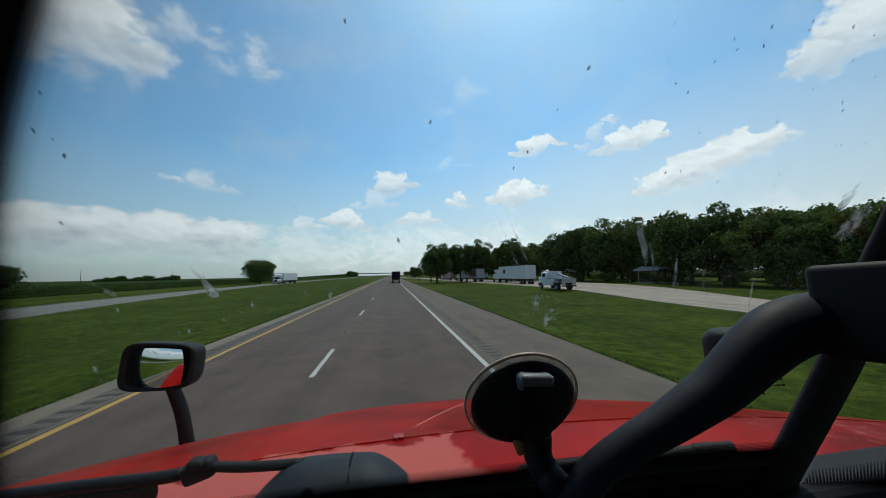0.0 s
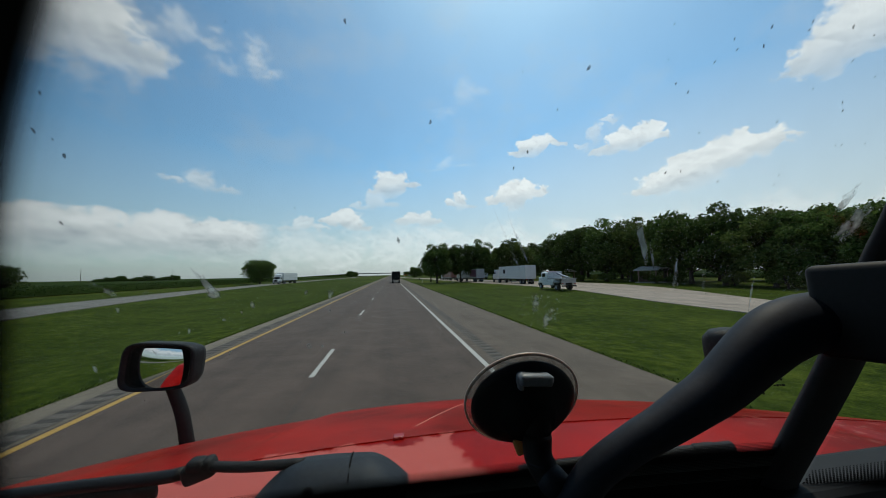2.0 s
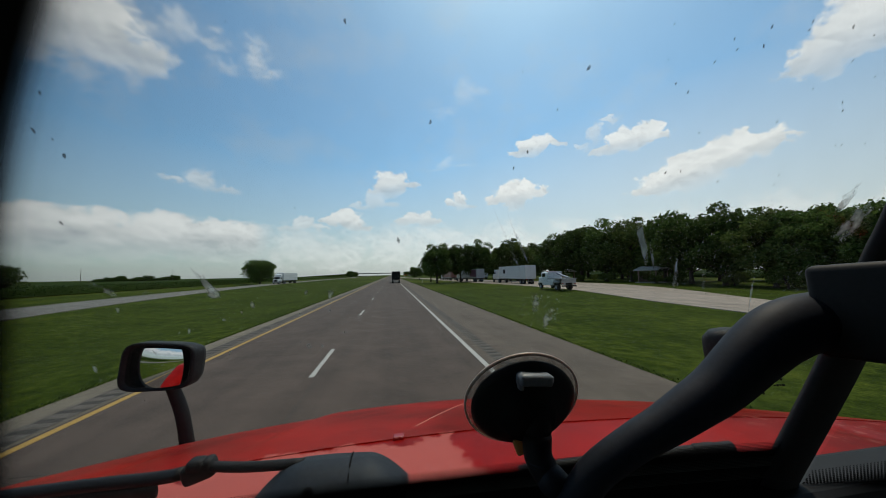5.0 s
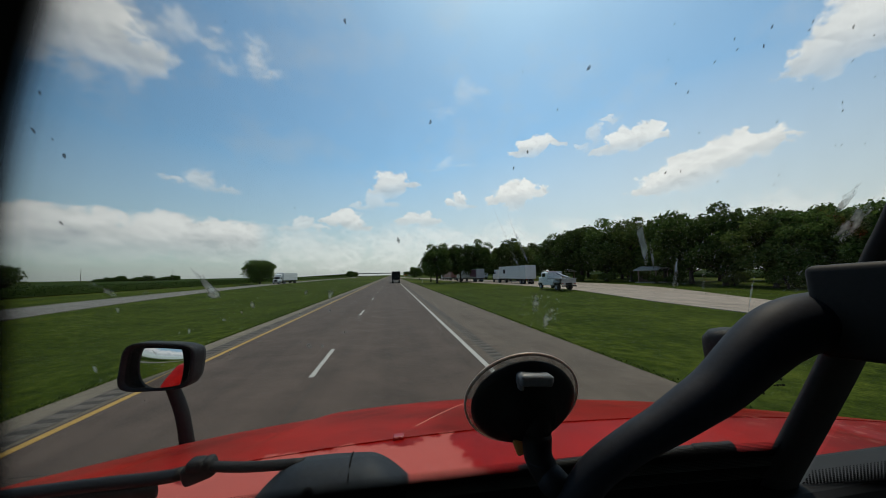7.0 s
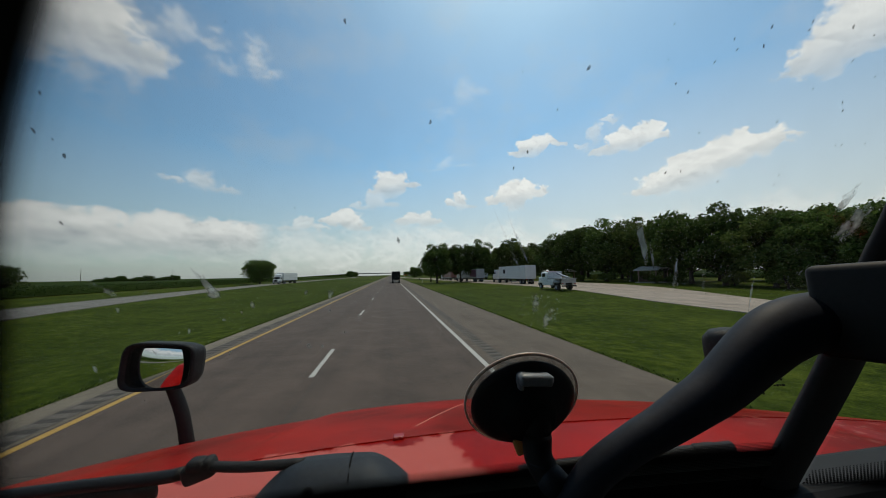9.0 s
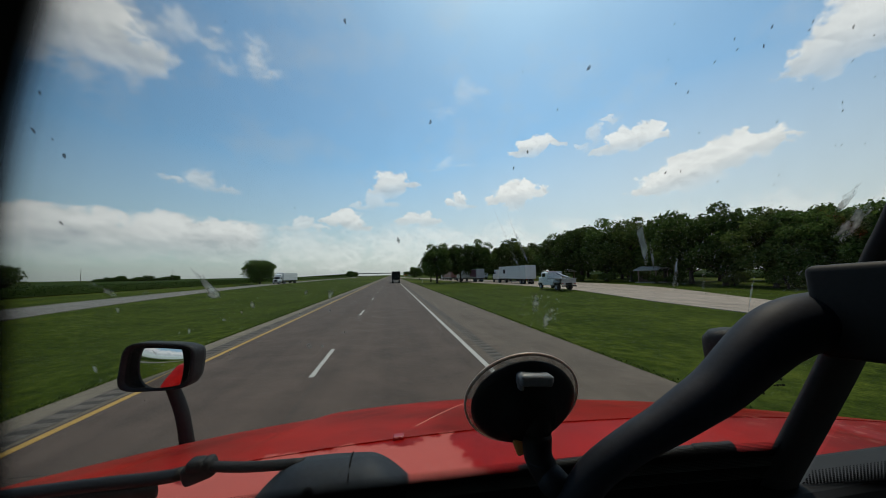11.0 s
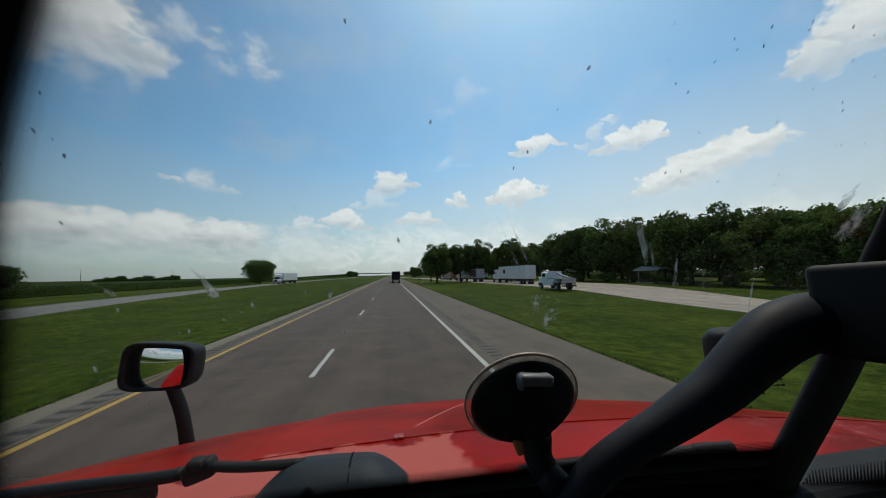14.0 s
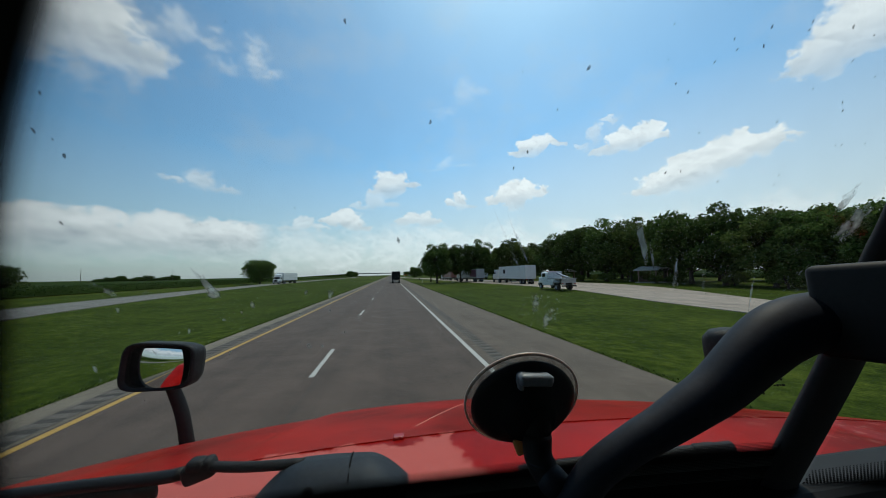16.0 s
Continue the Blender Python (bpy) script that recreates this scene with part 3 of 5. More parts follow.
def rumble(name, x0, x1, y0, y1, parent):
    """Milled grooves across the shoulder, every 0.42 m, with dirt in them that also paints in their shade."""
    vs, fs, ds, df = [], [], [], []
    prof = [(0.0, 0.009), (0.08, 0.009), (0.13, -0.001), (0.32, -0.001), (0.37, 0.009)]
    for i in range(int((y1 - y0) / 0.42)):
        y = y0 + 0.42 * i
        for dy, z in prof:
            vs += [(x0, y + dy, z), (x1, y + dy, z)]
        o = len(ds)
        w = random.uniform(0.0, 0.05)
        ds += [(x0 + w, y + 0.12, 0.003), (x1 - w, y + 0.12, 0.003), (x1 - w, y + 0.31, 0.003), (x0 + w, y + 0.31, 0.003)]
        df.append((o, o + 1, o + 2, o + 3))
    for i in range(len(vs) // 2 - 1):
        fs.append((2 * i, 2 * i + 1, 2 * i + 3, 2 * i + 2))
    ob = raw(name, vs, fs, M_RUMBLE)
    raw("groove_dirt_shade", ds, df, M_GROOVE, ob)
    return tagged(ob, "milled rumble strip grooves in the concrete shoulder", "rumble strip", kind="stuff")


rumble("rumble_strip", 2.98, 3.40, -20, 160, None)
rumble("rumble_strip", -6.45, -5.95, -20, 160, None)


# transverse joints and sealed cracks of the slabs
def joints():
    bm = bmesh.new()
    for i in range(-6, 40):
        box(bm, -1.6, 5.2 + 6.1 * i, 0.0012, 9.0, 0.012, 0.0024)
    for x in (DASH + 0.16,):
        box(bm, x, 120, 0.0012, 0.014, 320, 0.0024)
    ob = part("slab_joint", bm, mat("joint_seal", (0.06, 0.055, 0.05), 0.9), None)
    tagged(ob, "dark sealed joints between concrete slabs", "joint", kind="stuff")


joints()


# ---------------------------------------------------------------- the truck that carries the camera
truck = thing("truck", pose(0, 0, 0), "red long-hood semi truck tractor standing in its lane", "truck")
HX, HW = 0.153, 1.17        # hood centre and half width


def hood_front(x):
    return 1.576 - 0.4 * abs((x - HX) / HW) ** 2.5


SPLIT = 0.552               # gap between the hood and the flat panel before the glass


def hood_z(x, y):
    k = abs((x - HX) / HW)
    yy = max(y, SPLIT)
    z = 2.318 - 0.218 * (yy - 0.4) - 0.097 * (yy - 0.4) ** 2 - 0.112 * k ** 1.898
    # raised centre panel with soft shoulders, running to the grille
    w = 0.40 - 0.06 * (yy - 0.4)
    s = max(0.0, min(1.0, (abs(x - HX) - w) / 0.05))
    z -= 0.010 * (s * s * (3 - 2 * s)) * max(0.0, min(1.0, (yy - 0.5) / 0.3))
    # a shallow crease on either flank
    c = abs(abs(x - HX) - 0.72 + 0.10 * (yy - 0.4))
    z -= 0.005 * max(0.0, 1 - c / 0.05)
    if y < SPLIT:
        z += -0.0018 + 0.085 * (SPLIT - y)
    return z


def make_hood():
    bm = bmesh.new()
    nx, ny = 140, 46
    rows = []
    for j in range(ny + 1):
        row = []
        for i in range(nx + 1):
            x = HX + HW * (2 * i / nx - 1)
            y = 0.34 + (SPLIT - 0.0005 - 0.34) * j / 8 if j <= 8 else SPLIT + 0.0005 + (hood_front(x) - SPLIT) * (j - 9) / (ny - 9)
            row.append(bm.verts.new((x, y, hood_z(x, y))))
        rows.append(row)
    # the nose and flanks roll over and drop
    row = []
    for i in range(nx + 1):
        x = HX + HW * (2 * i / nx - 1)
        row.append(bm.verts.new((HX + (x - HX) * 1.008, hood_front(x) + 0.05, hood_z(x, hood_front(x)) - 0.06)))
    rows.append(row)
    row = []
    for i in range(nx + 1):
        x = HX + HW * (2 * i / nx - 1)
        row.append(bm.verts.new((HX + (x - HX) * 1.0, hood_front(x) + 0.09, 1.25)))
    rows.append(row)
    for a, b in zip(rows, rows[1:]):
        for i in range(nx):
            bm.faces.new((a[i], a[i + 1], b[i + 1], b[i]))
    for side in (0, nx):
        top = [r[side] for r in rows[:ny + 2]]
        s = -1 if side == 0 else 1
        low = [bm.verts.new((v.co.x + s * 0.03, v.co.y, 1.1)) for v in top]
        for k in range(len(top) - 1):
            q = (top[k], top[k + 1], low[k + 1], low[k])
            bm.faces.new(q if s > 0 else q[::-1])
    # the gap before the flat panel stays a crisp edge
    bm.edges.ensure_lookup_table()
    for e in bm.edges:
        if all(abs(v.co.y - SPLIT) < 0.002 for v in e.verts):
            e.smooth = False
    bmesh.ops.recalc_face_normals(bm, faces=bm.faces)
    hood = part("hood", bm, M_RED, truck, "glossy red hood with a pale sky reflection painted by the glass", smooth=True)
    return hood


hood = make_hood()


def hood_strip(name, x0, y0, x1, y1, w, material, label):
    """A raised seam on the hood."""
    bm = bmesh.new()
    path = []
    for i in range(25):
        t = i / 24
        x, y = x0 + (x1 - x0) * t, y0 + (y1 - y0) * t
        path.append(Vector((x, y, hood_z(x, y) - 0.0005)))
    sweep(bm, path, w, 8, 0.45)
    return part(name, bm, material, hood, label, smooth=True)


# paler red paints the highlight along the creases and the panel gap
SEAM = "crease in the red sheet with a painted highlight"
hood_strip("hood_seam", 0.043, 0.626, 0.199, 0.909, 0.0022, M_REDEDGE, SEAM)
hood_strip("hood_seam", -0.62, 0.556, -0.010, 0.556, 0.0008, M_REDEDGE, SEAM)
hood_strip("hood_seam", 0.030, 0.556, 0.70, 0.556, 0.0008, M_REDEDGE, SEAM)
bm = bmesh.new()
box(bm, 0.010, 0.556, hood_z(0.010, 0.556) + 0.001, 0.018, 0.014, 0.006, 0.002)
part("hood_latch", bm, M_LAMP, hood, "dark red rubber latch")

# cowl between hood and glass
bm = bmesh.new()
box(bm, HX, 0.315, 2.285, 1.8, 0.07, 0.05, 0.01)
part("cowl", bm, M_BLACK, truck, "black plastic cowl under the windshield")


def glass_y(x, z):
    return 0.266 + (2.443 - z) * 0.49 - 0.12 * x * x


def pane_y(x, z):
    """The second pane, past the post."""
    return glass_y(0.42, z) - 0.16 * (x - 0.42)


def sheet(name, x0, x1, z0, z1, fy, material, parent, off=0.0, nx=24, nz=16):
    vs = [(x0 + (x1 - x0) * i / nx, fy(x0 + (x1 - x0) * i / nx, z0 + (z1 - z0) * j / nz) + off, z0 + (z1 - z0) * j / nz)
          for j in range(nz + 1) for i in range(nx + 1)]
    n = nx + 1
    fs = [(j * n + i, j * n + i + 1, (j + 1) * n + i + 1, (j + 1) * n + i) for j in range(nz) for i in range(nx)]
    return raw(name, vs, fs, material, parent, smooth=True)


windshield = sheet("windshield", -0.70, 0.43, 2.2, 2.93, glass_y, M_CLEAR, truck)
tagged(windshield, "flat windshield pane with bug specks and smears")
windshield.visible_shadow = False
pane2 = sheet("windshield", 0.45, 1.0, 2.2, 2.93, pane_y, M_CLEAR, truck)
pane2.visible_shadow = False
f = sheet("glass_border", -0.70, 0.43, 2.2, 2.361, glass_y, M_FRIT, windshield, -0.002)
tagged(f, "black enamel border of the glass")


def dots(name, x0, x1, base, fy, rows, pitch, parent, material=M_FRIT, full=0.60):
    """Enamel dots that thin out upwards."""
    vs, fs = [], []
    for j in range(rows):
        r = pitch * (full - 0.6 * full * j / rows)
        n = int((x1 - x0) / pitch)
        for i in range(n):
            x = x0 + (i + 0.5 * (j % 2)) * pitch
            z = base(x) + j * pitch * 0.86
            o = len(vs)
            for k in range(6):
                a = math.pi / 3 * k
                xx, zz = x + r * math.cos(a), z + r * math.sin(a)
                vs.append((xx, fy(xx, zz) - 0.0026, zz))
            fs.append(tuple(range(o, o + 6)))
    ob = raw(name, vs, fs, material, parent)
    return tagged(ob, "fading dots of black enamel and grey gap stand-ins", kind="stuff")


dots("enamel_dots", -0.40, 0.43, lambda x: 2.361, glass_y, 7, 0.0022, windshield)
# grey dots laid over the enamel stand in for gaps showing the cowl
dots("enamel_dots", 0.012, 0.43, lambda x: 2.3400, glass_y, 7, 0.0024, windshield, M_DOTLIGHT, 0.36)
dots("enamel_dots", 0.16, 0.43, lambda x: 2.322, glass_y, 7, 0.0024, windshield, M_DOTLIGHT, 0.30)
vs, fs = [], []
for i in range(13):
    x = 0.45 + 0.0455 * i
    zt = 2.300 + 0.16 * (x - 0.45)
    vs += [(x, pane_y(x, 2.2) - 0.002, 2.2), (x, pane_y(x, zt) - 0.002, zt)]
    if i:
        fs.append((2 * i - 2, 2 * i, 2 * i + 1, 2 * i - 1))
tagged(raw("glass_border", vs, fs, M_FRIT, pane2), "black enamel border of the glass")
dots("enamel_dots", 0.45, 0.95, lambda x: 2.300 + 0.16 * (x - 0.45), pane_y, 11, 0.0034, pane2)

# soft dark band along the pane's outer edge, added for a blurred near-lens edge and vignetting
table = [(2.90, -0.016), (2.80, -0.073), (2.668, -0.1445), (2.650, -0.156), (2.632, -0.1675), (2.611, -0.1795), (2.589, -0.191), (2.565, -0.203), (2.53, -0.213), (2.44, -0.2516), (2.30, -0.30), (2.2, -0.33)]
vs, fs, cov = [], [], []
offs = [(-0.45, 1.0), (-0.0060, 1.0), (-0.0020, 0.97), (0.0010, 0.86), (0.0040, 0.66), (0.0080, 0.42), (0.0130, 0.24), (0.022, 0.12), (0.036, 0.05), (0.075, 0.0)]
for z, x in table:
    for o, c in offs:
        vs.append((x + o, glass_y(max(x + o, -0.5), z) - 0.004, z))
        cov.append(c)
n = len(offs)
for j in range(len(table) - 1):
    for i in range(n - 1):
        fs.append((j * n + i, j * n + i + 1, (j + 1) * n + i + 1, (j + 1) * n + i))


def with_cover(ob, cov):
    at = ob.data.attributes.new("cover", "FLOAT", "POINT")
    at.data.foreach_set("value", cov)
    return ob


fade = with_cover(raw("edge_fade", vs, fs, M_FADE, windshield, smooth=True), cov)
tagged(fade, "black fading band standing in for a near-lens edge and vignetting")
fade.visible_shadow = False


def film(name, x, z, w, h, tilt, material, label, seed):
    """A dried spot on the glass with a ragged, thinning outline."""
    rnd = random.Random(seed)
    vs, cov, fs = [(x, glass_y(x, z) + 0.001, z)], [1.0], []
    n = 14
    ph = [rnd.uniform(0.6, 1.25) for _ in range(n)]
    for ring, c in ((0.6, 1.0), (1.0, 0.0 if w > 0.004 else 0.5)):
        for k in range(n):
            a = 2 * math.pi * k / n
            dx, dz = w * ring * ph[k] * math.cos(a), h * ring * ph[k] * math.sin(a)
            xx = x + dx * math.cos(tilt) - dz * math.sin(tilt)
            zz = z + dx * math.sin(tilt) + dz * math.cos(tilt)
            vs.append((xx, glass_y(xx, zz) + 0.001, zz))
            cov.append(c)
    for k in range(n):
        k2 = (k + 1) % n
        fs.append((0, 1 + k, 1 + k2))
        fs.append((1 + k, 1 + n + k, 1 + n + k2, 1 + k2))
    ob = with_cover(raw(name, vs, fs, material, windshield), cov)
    ob.visible_shadow = False
    return tagged(ob, label)


specks = [(0.1121, 2.6662, 1.3), (-0.0221, 2.6759, 1.0), (0.0223, 2.6363, 1.0), (0.0044, 2.5722, 1.6), (-0.1602, 2.6121, 1.2),
          (-0.169, 2.6221, 1.0), (-0.1609, 2.6375, 0.8), (0.1803, 2.6145, 1.0), (0.1984, 2.6837, 0.8), (0.2198, 2.6902, 1.0),
          (0.219, 2.6814, 0.9), (0.2923, 2.6517, 0.7), (0.2732, 2.6928, 1.1), (0.179, 2.6577, 0.8), (0.1954, 2.6373, 0.6),
          (0.0828, 2.6237, 0.9), (0.0752, 2.6148, 0.8), (-0.1726, 2.5806, 1.0), (-0.1627, 2.619, 0.6), (0.0974, 2.6457, 0.6),
          (0.1695, 2.6614, 0.7), (0.3317, 2.5943, 0.8), (0.319, 2.5847, 0.8)]
for i, (x, z, s) in enumerate(specks):
    film("bug_splat", x, z, 0.00075 * s, 0.0013 * s, (i * 0.7) % 1.2 - 0.6, M_SPLAT, "dark dried bug splat", i)
smears = [(-0.112, 2.547, 0.0025, 0.010, 0.5), (-0.109, 2.541, 0.005, 0.004, 0.0), (-0.162, 2.542, 0.006, 0.003, -0.6),
          (0.106, 2.527, 0.005, 0.009, 0.1), (0.118, 2.516, 0.006, 0.010, 0.0), (-0.145, 2.542, 0.003, 0.002, 0),
          (-0.040, 2.539, 0.002, 0.004, -0.4), (-0.0885, 2.5326, 0.0015, 0.003, 0), (0.346, 2.583, 0.010, 0.018, -0.4), (0.33, 2.60, 0.006, 0.012, -0.3)]
for i, (x, z, w, h, a) in enumerate(smears):
    film("dried_smear", x, z, w, h, a, M_SMEAR, "pale dried smear on the glass", 40 + i)
rs = random.Random(21)
for i in range(16):
    x = rs.uniform(-0.19, -0.02)
    film("dried_smear", x, rs.uniform(2.488, 2.552), rs.uniform(0.0006, 0.0016), rs.uniform(0.0008, 0.0022), rs.uniform(-1, 1), M_SMEAR, "small pale dried spot on the glass", 100 + i)
for i in range(22):
    film("bug_splat", rs.uniform(0.18, 0.34), rs.uniform(2.575, 2.695), 0.0004, rs.uniform(0.0006, 0.0012), rs.uniform(-0.6, 0.1), M_SPLAT, "dark dried bug splat", 130 + i)
streaks = [(0.080, 2.568, 0.0012, 0.022, 0.55), (0.087, 2.569, 0.0012, 0.018, 0.55), (0.178, 2.572, 0.003, 0.020, 0.55), (0.190, 2.560, 0.0014, 0.012, 0.5),
           (0.2829, 2.541, 0.0012, 0.034, 0.35), (0.215, 2.545, 0.002, 0.014, 0.3), (0.24, 2.542, 0.002, 0.012, 0.35)]
for i, (x, z, w, h, a) in enumerate(streaks):
    film("wiper_streak", x, z, w, h, a, M_STREAK, "pale vertical wiper streak", 70 + i)

# spatter of tiny dried spots, thickest towards the post
def spatter(name, bands, material, label, seed):
    rnd = random.Random(seed)
    vs, cov, fs = [], [], []
    for x0, x1, z0, z1, count, size in bands:
        for _ in range(count):
            x, z, a = rnd.uniform(x0, x1), rnd.uniform(z0, z1), rnd.uniform(-0.7, 0.7)
            w, h = size * rnd.uniform(0.3, 0.9), size * rnd.uniform(0.6, 2.2)
            o = len(vs)
            vs.append((x, glass_y(x, z) + 0.0012, z))
            cov.append(rnd.uniform(0.5, 1.0))
            for k in range(7):
                c, d = w * math.cos(k * 0.898) * rnd.uniform(0.6, 1.2), h * math.sin(k * 0.898) * rnd.uniform(0.6, 1.2)
                xx, zz = x + c * math.cos(a) - d * math.sin(a), z + c * math.sin(a) + d * math.cos(a)
                vs.append((xx, glass_y(xx, zz) + 0.0012, zz))
                cov.append(0.1)
            fs += [(o, o + 1 + k, o + 1 + (k + 1) % 7) for k in range(7)]
    ob = with_cover(raw(name, vs, fs, material, windshield), cov)
    ob.visible_shadow = False
    return tagged(ob, label, kind="stuff")


spatter("dried_spatter", [(0.20, 0.36, 2.530, 2.600, 150, 0.0011), (0.095, 0.125, 2.505, 2.535, 45, 0.0012), (-0.19, -0.02, 2.46, 2.55, 40, 0.0008),
                          (0.12, 0.36, 2.49, 2.56, 60, 0.0008)], M_SMEAR, "pale spatter of dried spots on the glass", 301)
spatter("bug_spatter", [(-0.17, 0.36, 2.53, 2.70, 60, 0.0005)], M_SPLAT, "dark spatter of tiny dried spots", 302)

# thin road dust over the pane, also added as a glare veil that lifts blacks
dust = sheet("dust_veil", -0.45, 0.42, 2.36, 2.9, glass_y, M_DUST, windshield, 0.0015)
with_cover(dust, [1.0] * len(dust.data.vertices))
dust.visible_shadow = False
tagged(dust, "thin pale dust and added glare veil on the glass")

# unreadable small print of a sticker, seen from behind
bm = bmesh.new()
for x0, z, n in ((0.3440, 2.4460, 6), (0.3420, 2.4395, 3), (0.3560, 2.4395, 4), (0.3400, 2.4310, 4)):
    for i in range(n):
        x = x0 + 0.0030 * i
        box(bm, x, glass_y(x, z) + 0.001, z, 0.0021, 0.0006, 0.0013 + 0.0005 * (i % 2))
part("sticker_print", bm, M_FRIT, windshield, "small dark print of a sticker")

# windshield post
bm = bmesh.new()
path = smooth_path([(0.440, 0.360, 2.2), (0.4290, 0.3260, 2.277), (0.4085, 0.2391, 2.457), (0.3888, 0.1909, 2.559), (0.3824, 0.1753, 2.592), (0.356, 0.105, 2.74), (0.32, 0.01, 2.95)], 6)
sweep(bm, path, lambda t: 0.0130 - 0.005 * min(1, t * 1.4), 12, 2.1, up=(1, 0, 0))
part("windshield_post", bm, M_CABIN, truck, "black post between the windshield panes", smooth=True)

# cab shell, closed round the camera
for x, s in ((-0.72, -1), (1.02, 1)):
    bm, lining = bmesh.new(), bmesh.new()
    for cy, cz, ly, lz in ((-1.35, 1.615, 3.0, 1.27), (-1.35, 2.89, 3.0, 0.18), (-1.79, 2.525, 2.12, 0.55), (0.06, 2.525, 0.18, 0.55)):
        box(bm, x + s * 0.02, cy, cz, 0.04, ly, lz)
        box(lining, x - s * 0.015, cy, cz, 0.02, ly - 0.03, lz)
    side = part("cab_side", bm, M_RED, truck, "red painted cab side")
    part("side_lining", lining, M_CABIN, side)
    pane = part("side_window", boxed(x + s * 0.02, -0.38, 2.525, 0.006, 0.70, 0.55), M_CLEAR, side, "clear side window")
    pane.visible_shadow = False
    part("door_handle", boxed(x + s * 0.055, -0.75, 2.05, 0.03, 0.14, 0.04, 0.01), M_BLACK, side)
# front edge carried past the glass, unseen, to keep sun off the arm
part("cab_roof", boxed(0.15, -1.305, 3.01, 1.82, 3.13, 0.06, 0.02), M_RED, truck)
part("roof_lining", boxed(0.15, -1.40, 2.95, 1.7, 2.85, 0.03, 0.01), M_CABIN, truck)
part("cab_back", boxed(0.15, -2.86, 1.98, 1.82, 0.05, 2.0, 0.015), M_RED, truck)
part("cab_floor", boxed(0.15, -1.35, 1.0, 1.72, 3.0, 0.06, 0.01), M_CABIN, truck)
bm = boxed(0.15, 0.08, 2.20, 1.68, 0.55, 0.12, 0.03, 3)
part("dashboard", bm, M_CABIN, truck, "dark dashboard under the glass")
part("firewall", boxed(0.15, 0.30, 1.6, 1.68, 0.05, 1.15, 0.01), M_CABIN, truck)
part("chassis", boxed(0.15, -2.9, 0.82, 0.9, 8.4, 0.24, 0.03), M_BLACK, truck)
part("grille", boxed(0.15, 1.62, 1.2, 1.1, 0.08, 0.9, 0.03), M_STEEL, truck)
part("bumper", boxed(0.15, 1.68, 0.62, 2.3, 0.18, 0.36, 0.06, 3), M_STEEL, truck, "grey steel bumper")
for s in (-1, 1):
    m = Matrix.Translation((0.15 + s * 0.86, -1.6, 0.80)) @ Matrix.Rotation(math.pi / 2, 4, "X")
    part("fuel_tank", lathe(bmesh.new(), [(0, -0.6), (0.29, -0.6), (0.31, -0.57), (0.31, 0.57), (0.29, 0.6), (0, 0.6)], 28, m), M_STEEL, truck, "", True)


def wheel(parent, x, y, r, w, outward):
    m = Matrix.Translation((x, y, r)) @ Matrix.Rotation(math.pi / 2 * outward, 4, "Y")
    t = part("wheel", lathe(bmesh.new(), [(r * 0.58, -w / 2), (r * 0.93, -w / 2), (r, -w / 2 + 0.04), (r, w / 2 - 0.04), (r * 0.93, w / 2), (r * 0.58, w / 2), (r * 0.58, -w / 2)], 28, m), M_TYRE, parent, "black tyre", True)
    part("rim", lathe(bmesh.new(), [(0, w * 0.2), (r * 0.2, w * 0.22), (r * 0.25, w * 0.05), (r * 0.5, w * 0.1), (r * 0.57, w * 0.42), (r * 0.6, w * 0.42), (r * 0.6, -w * 0.4), (0, -w * 0.4)], 24, m), M_STEEL, t, "", True)
    return t


for s in (-1, 1):
    wheel(truck, 0.15 + s * 1.03, 0.95, 0.52, 0.3, s)
    for y in (-5.0, -6.3):
        wheel(truck, 0.15 + s * 0.95, y, 0.52, 0.5, s)


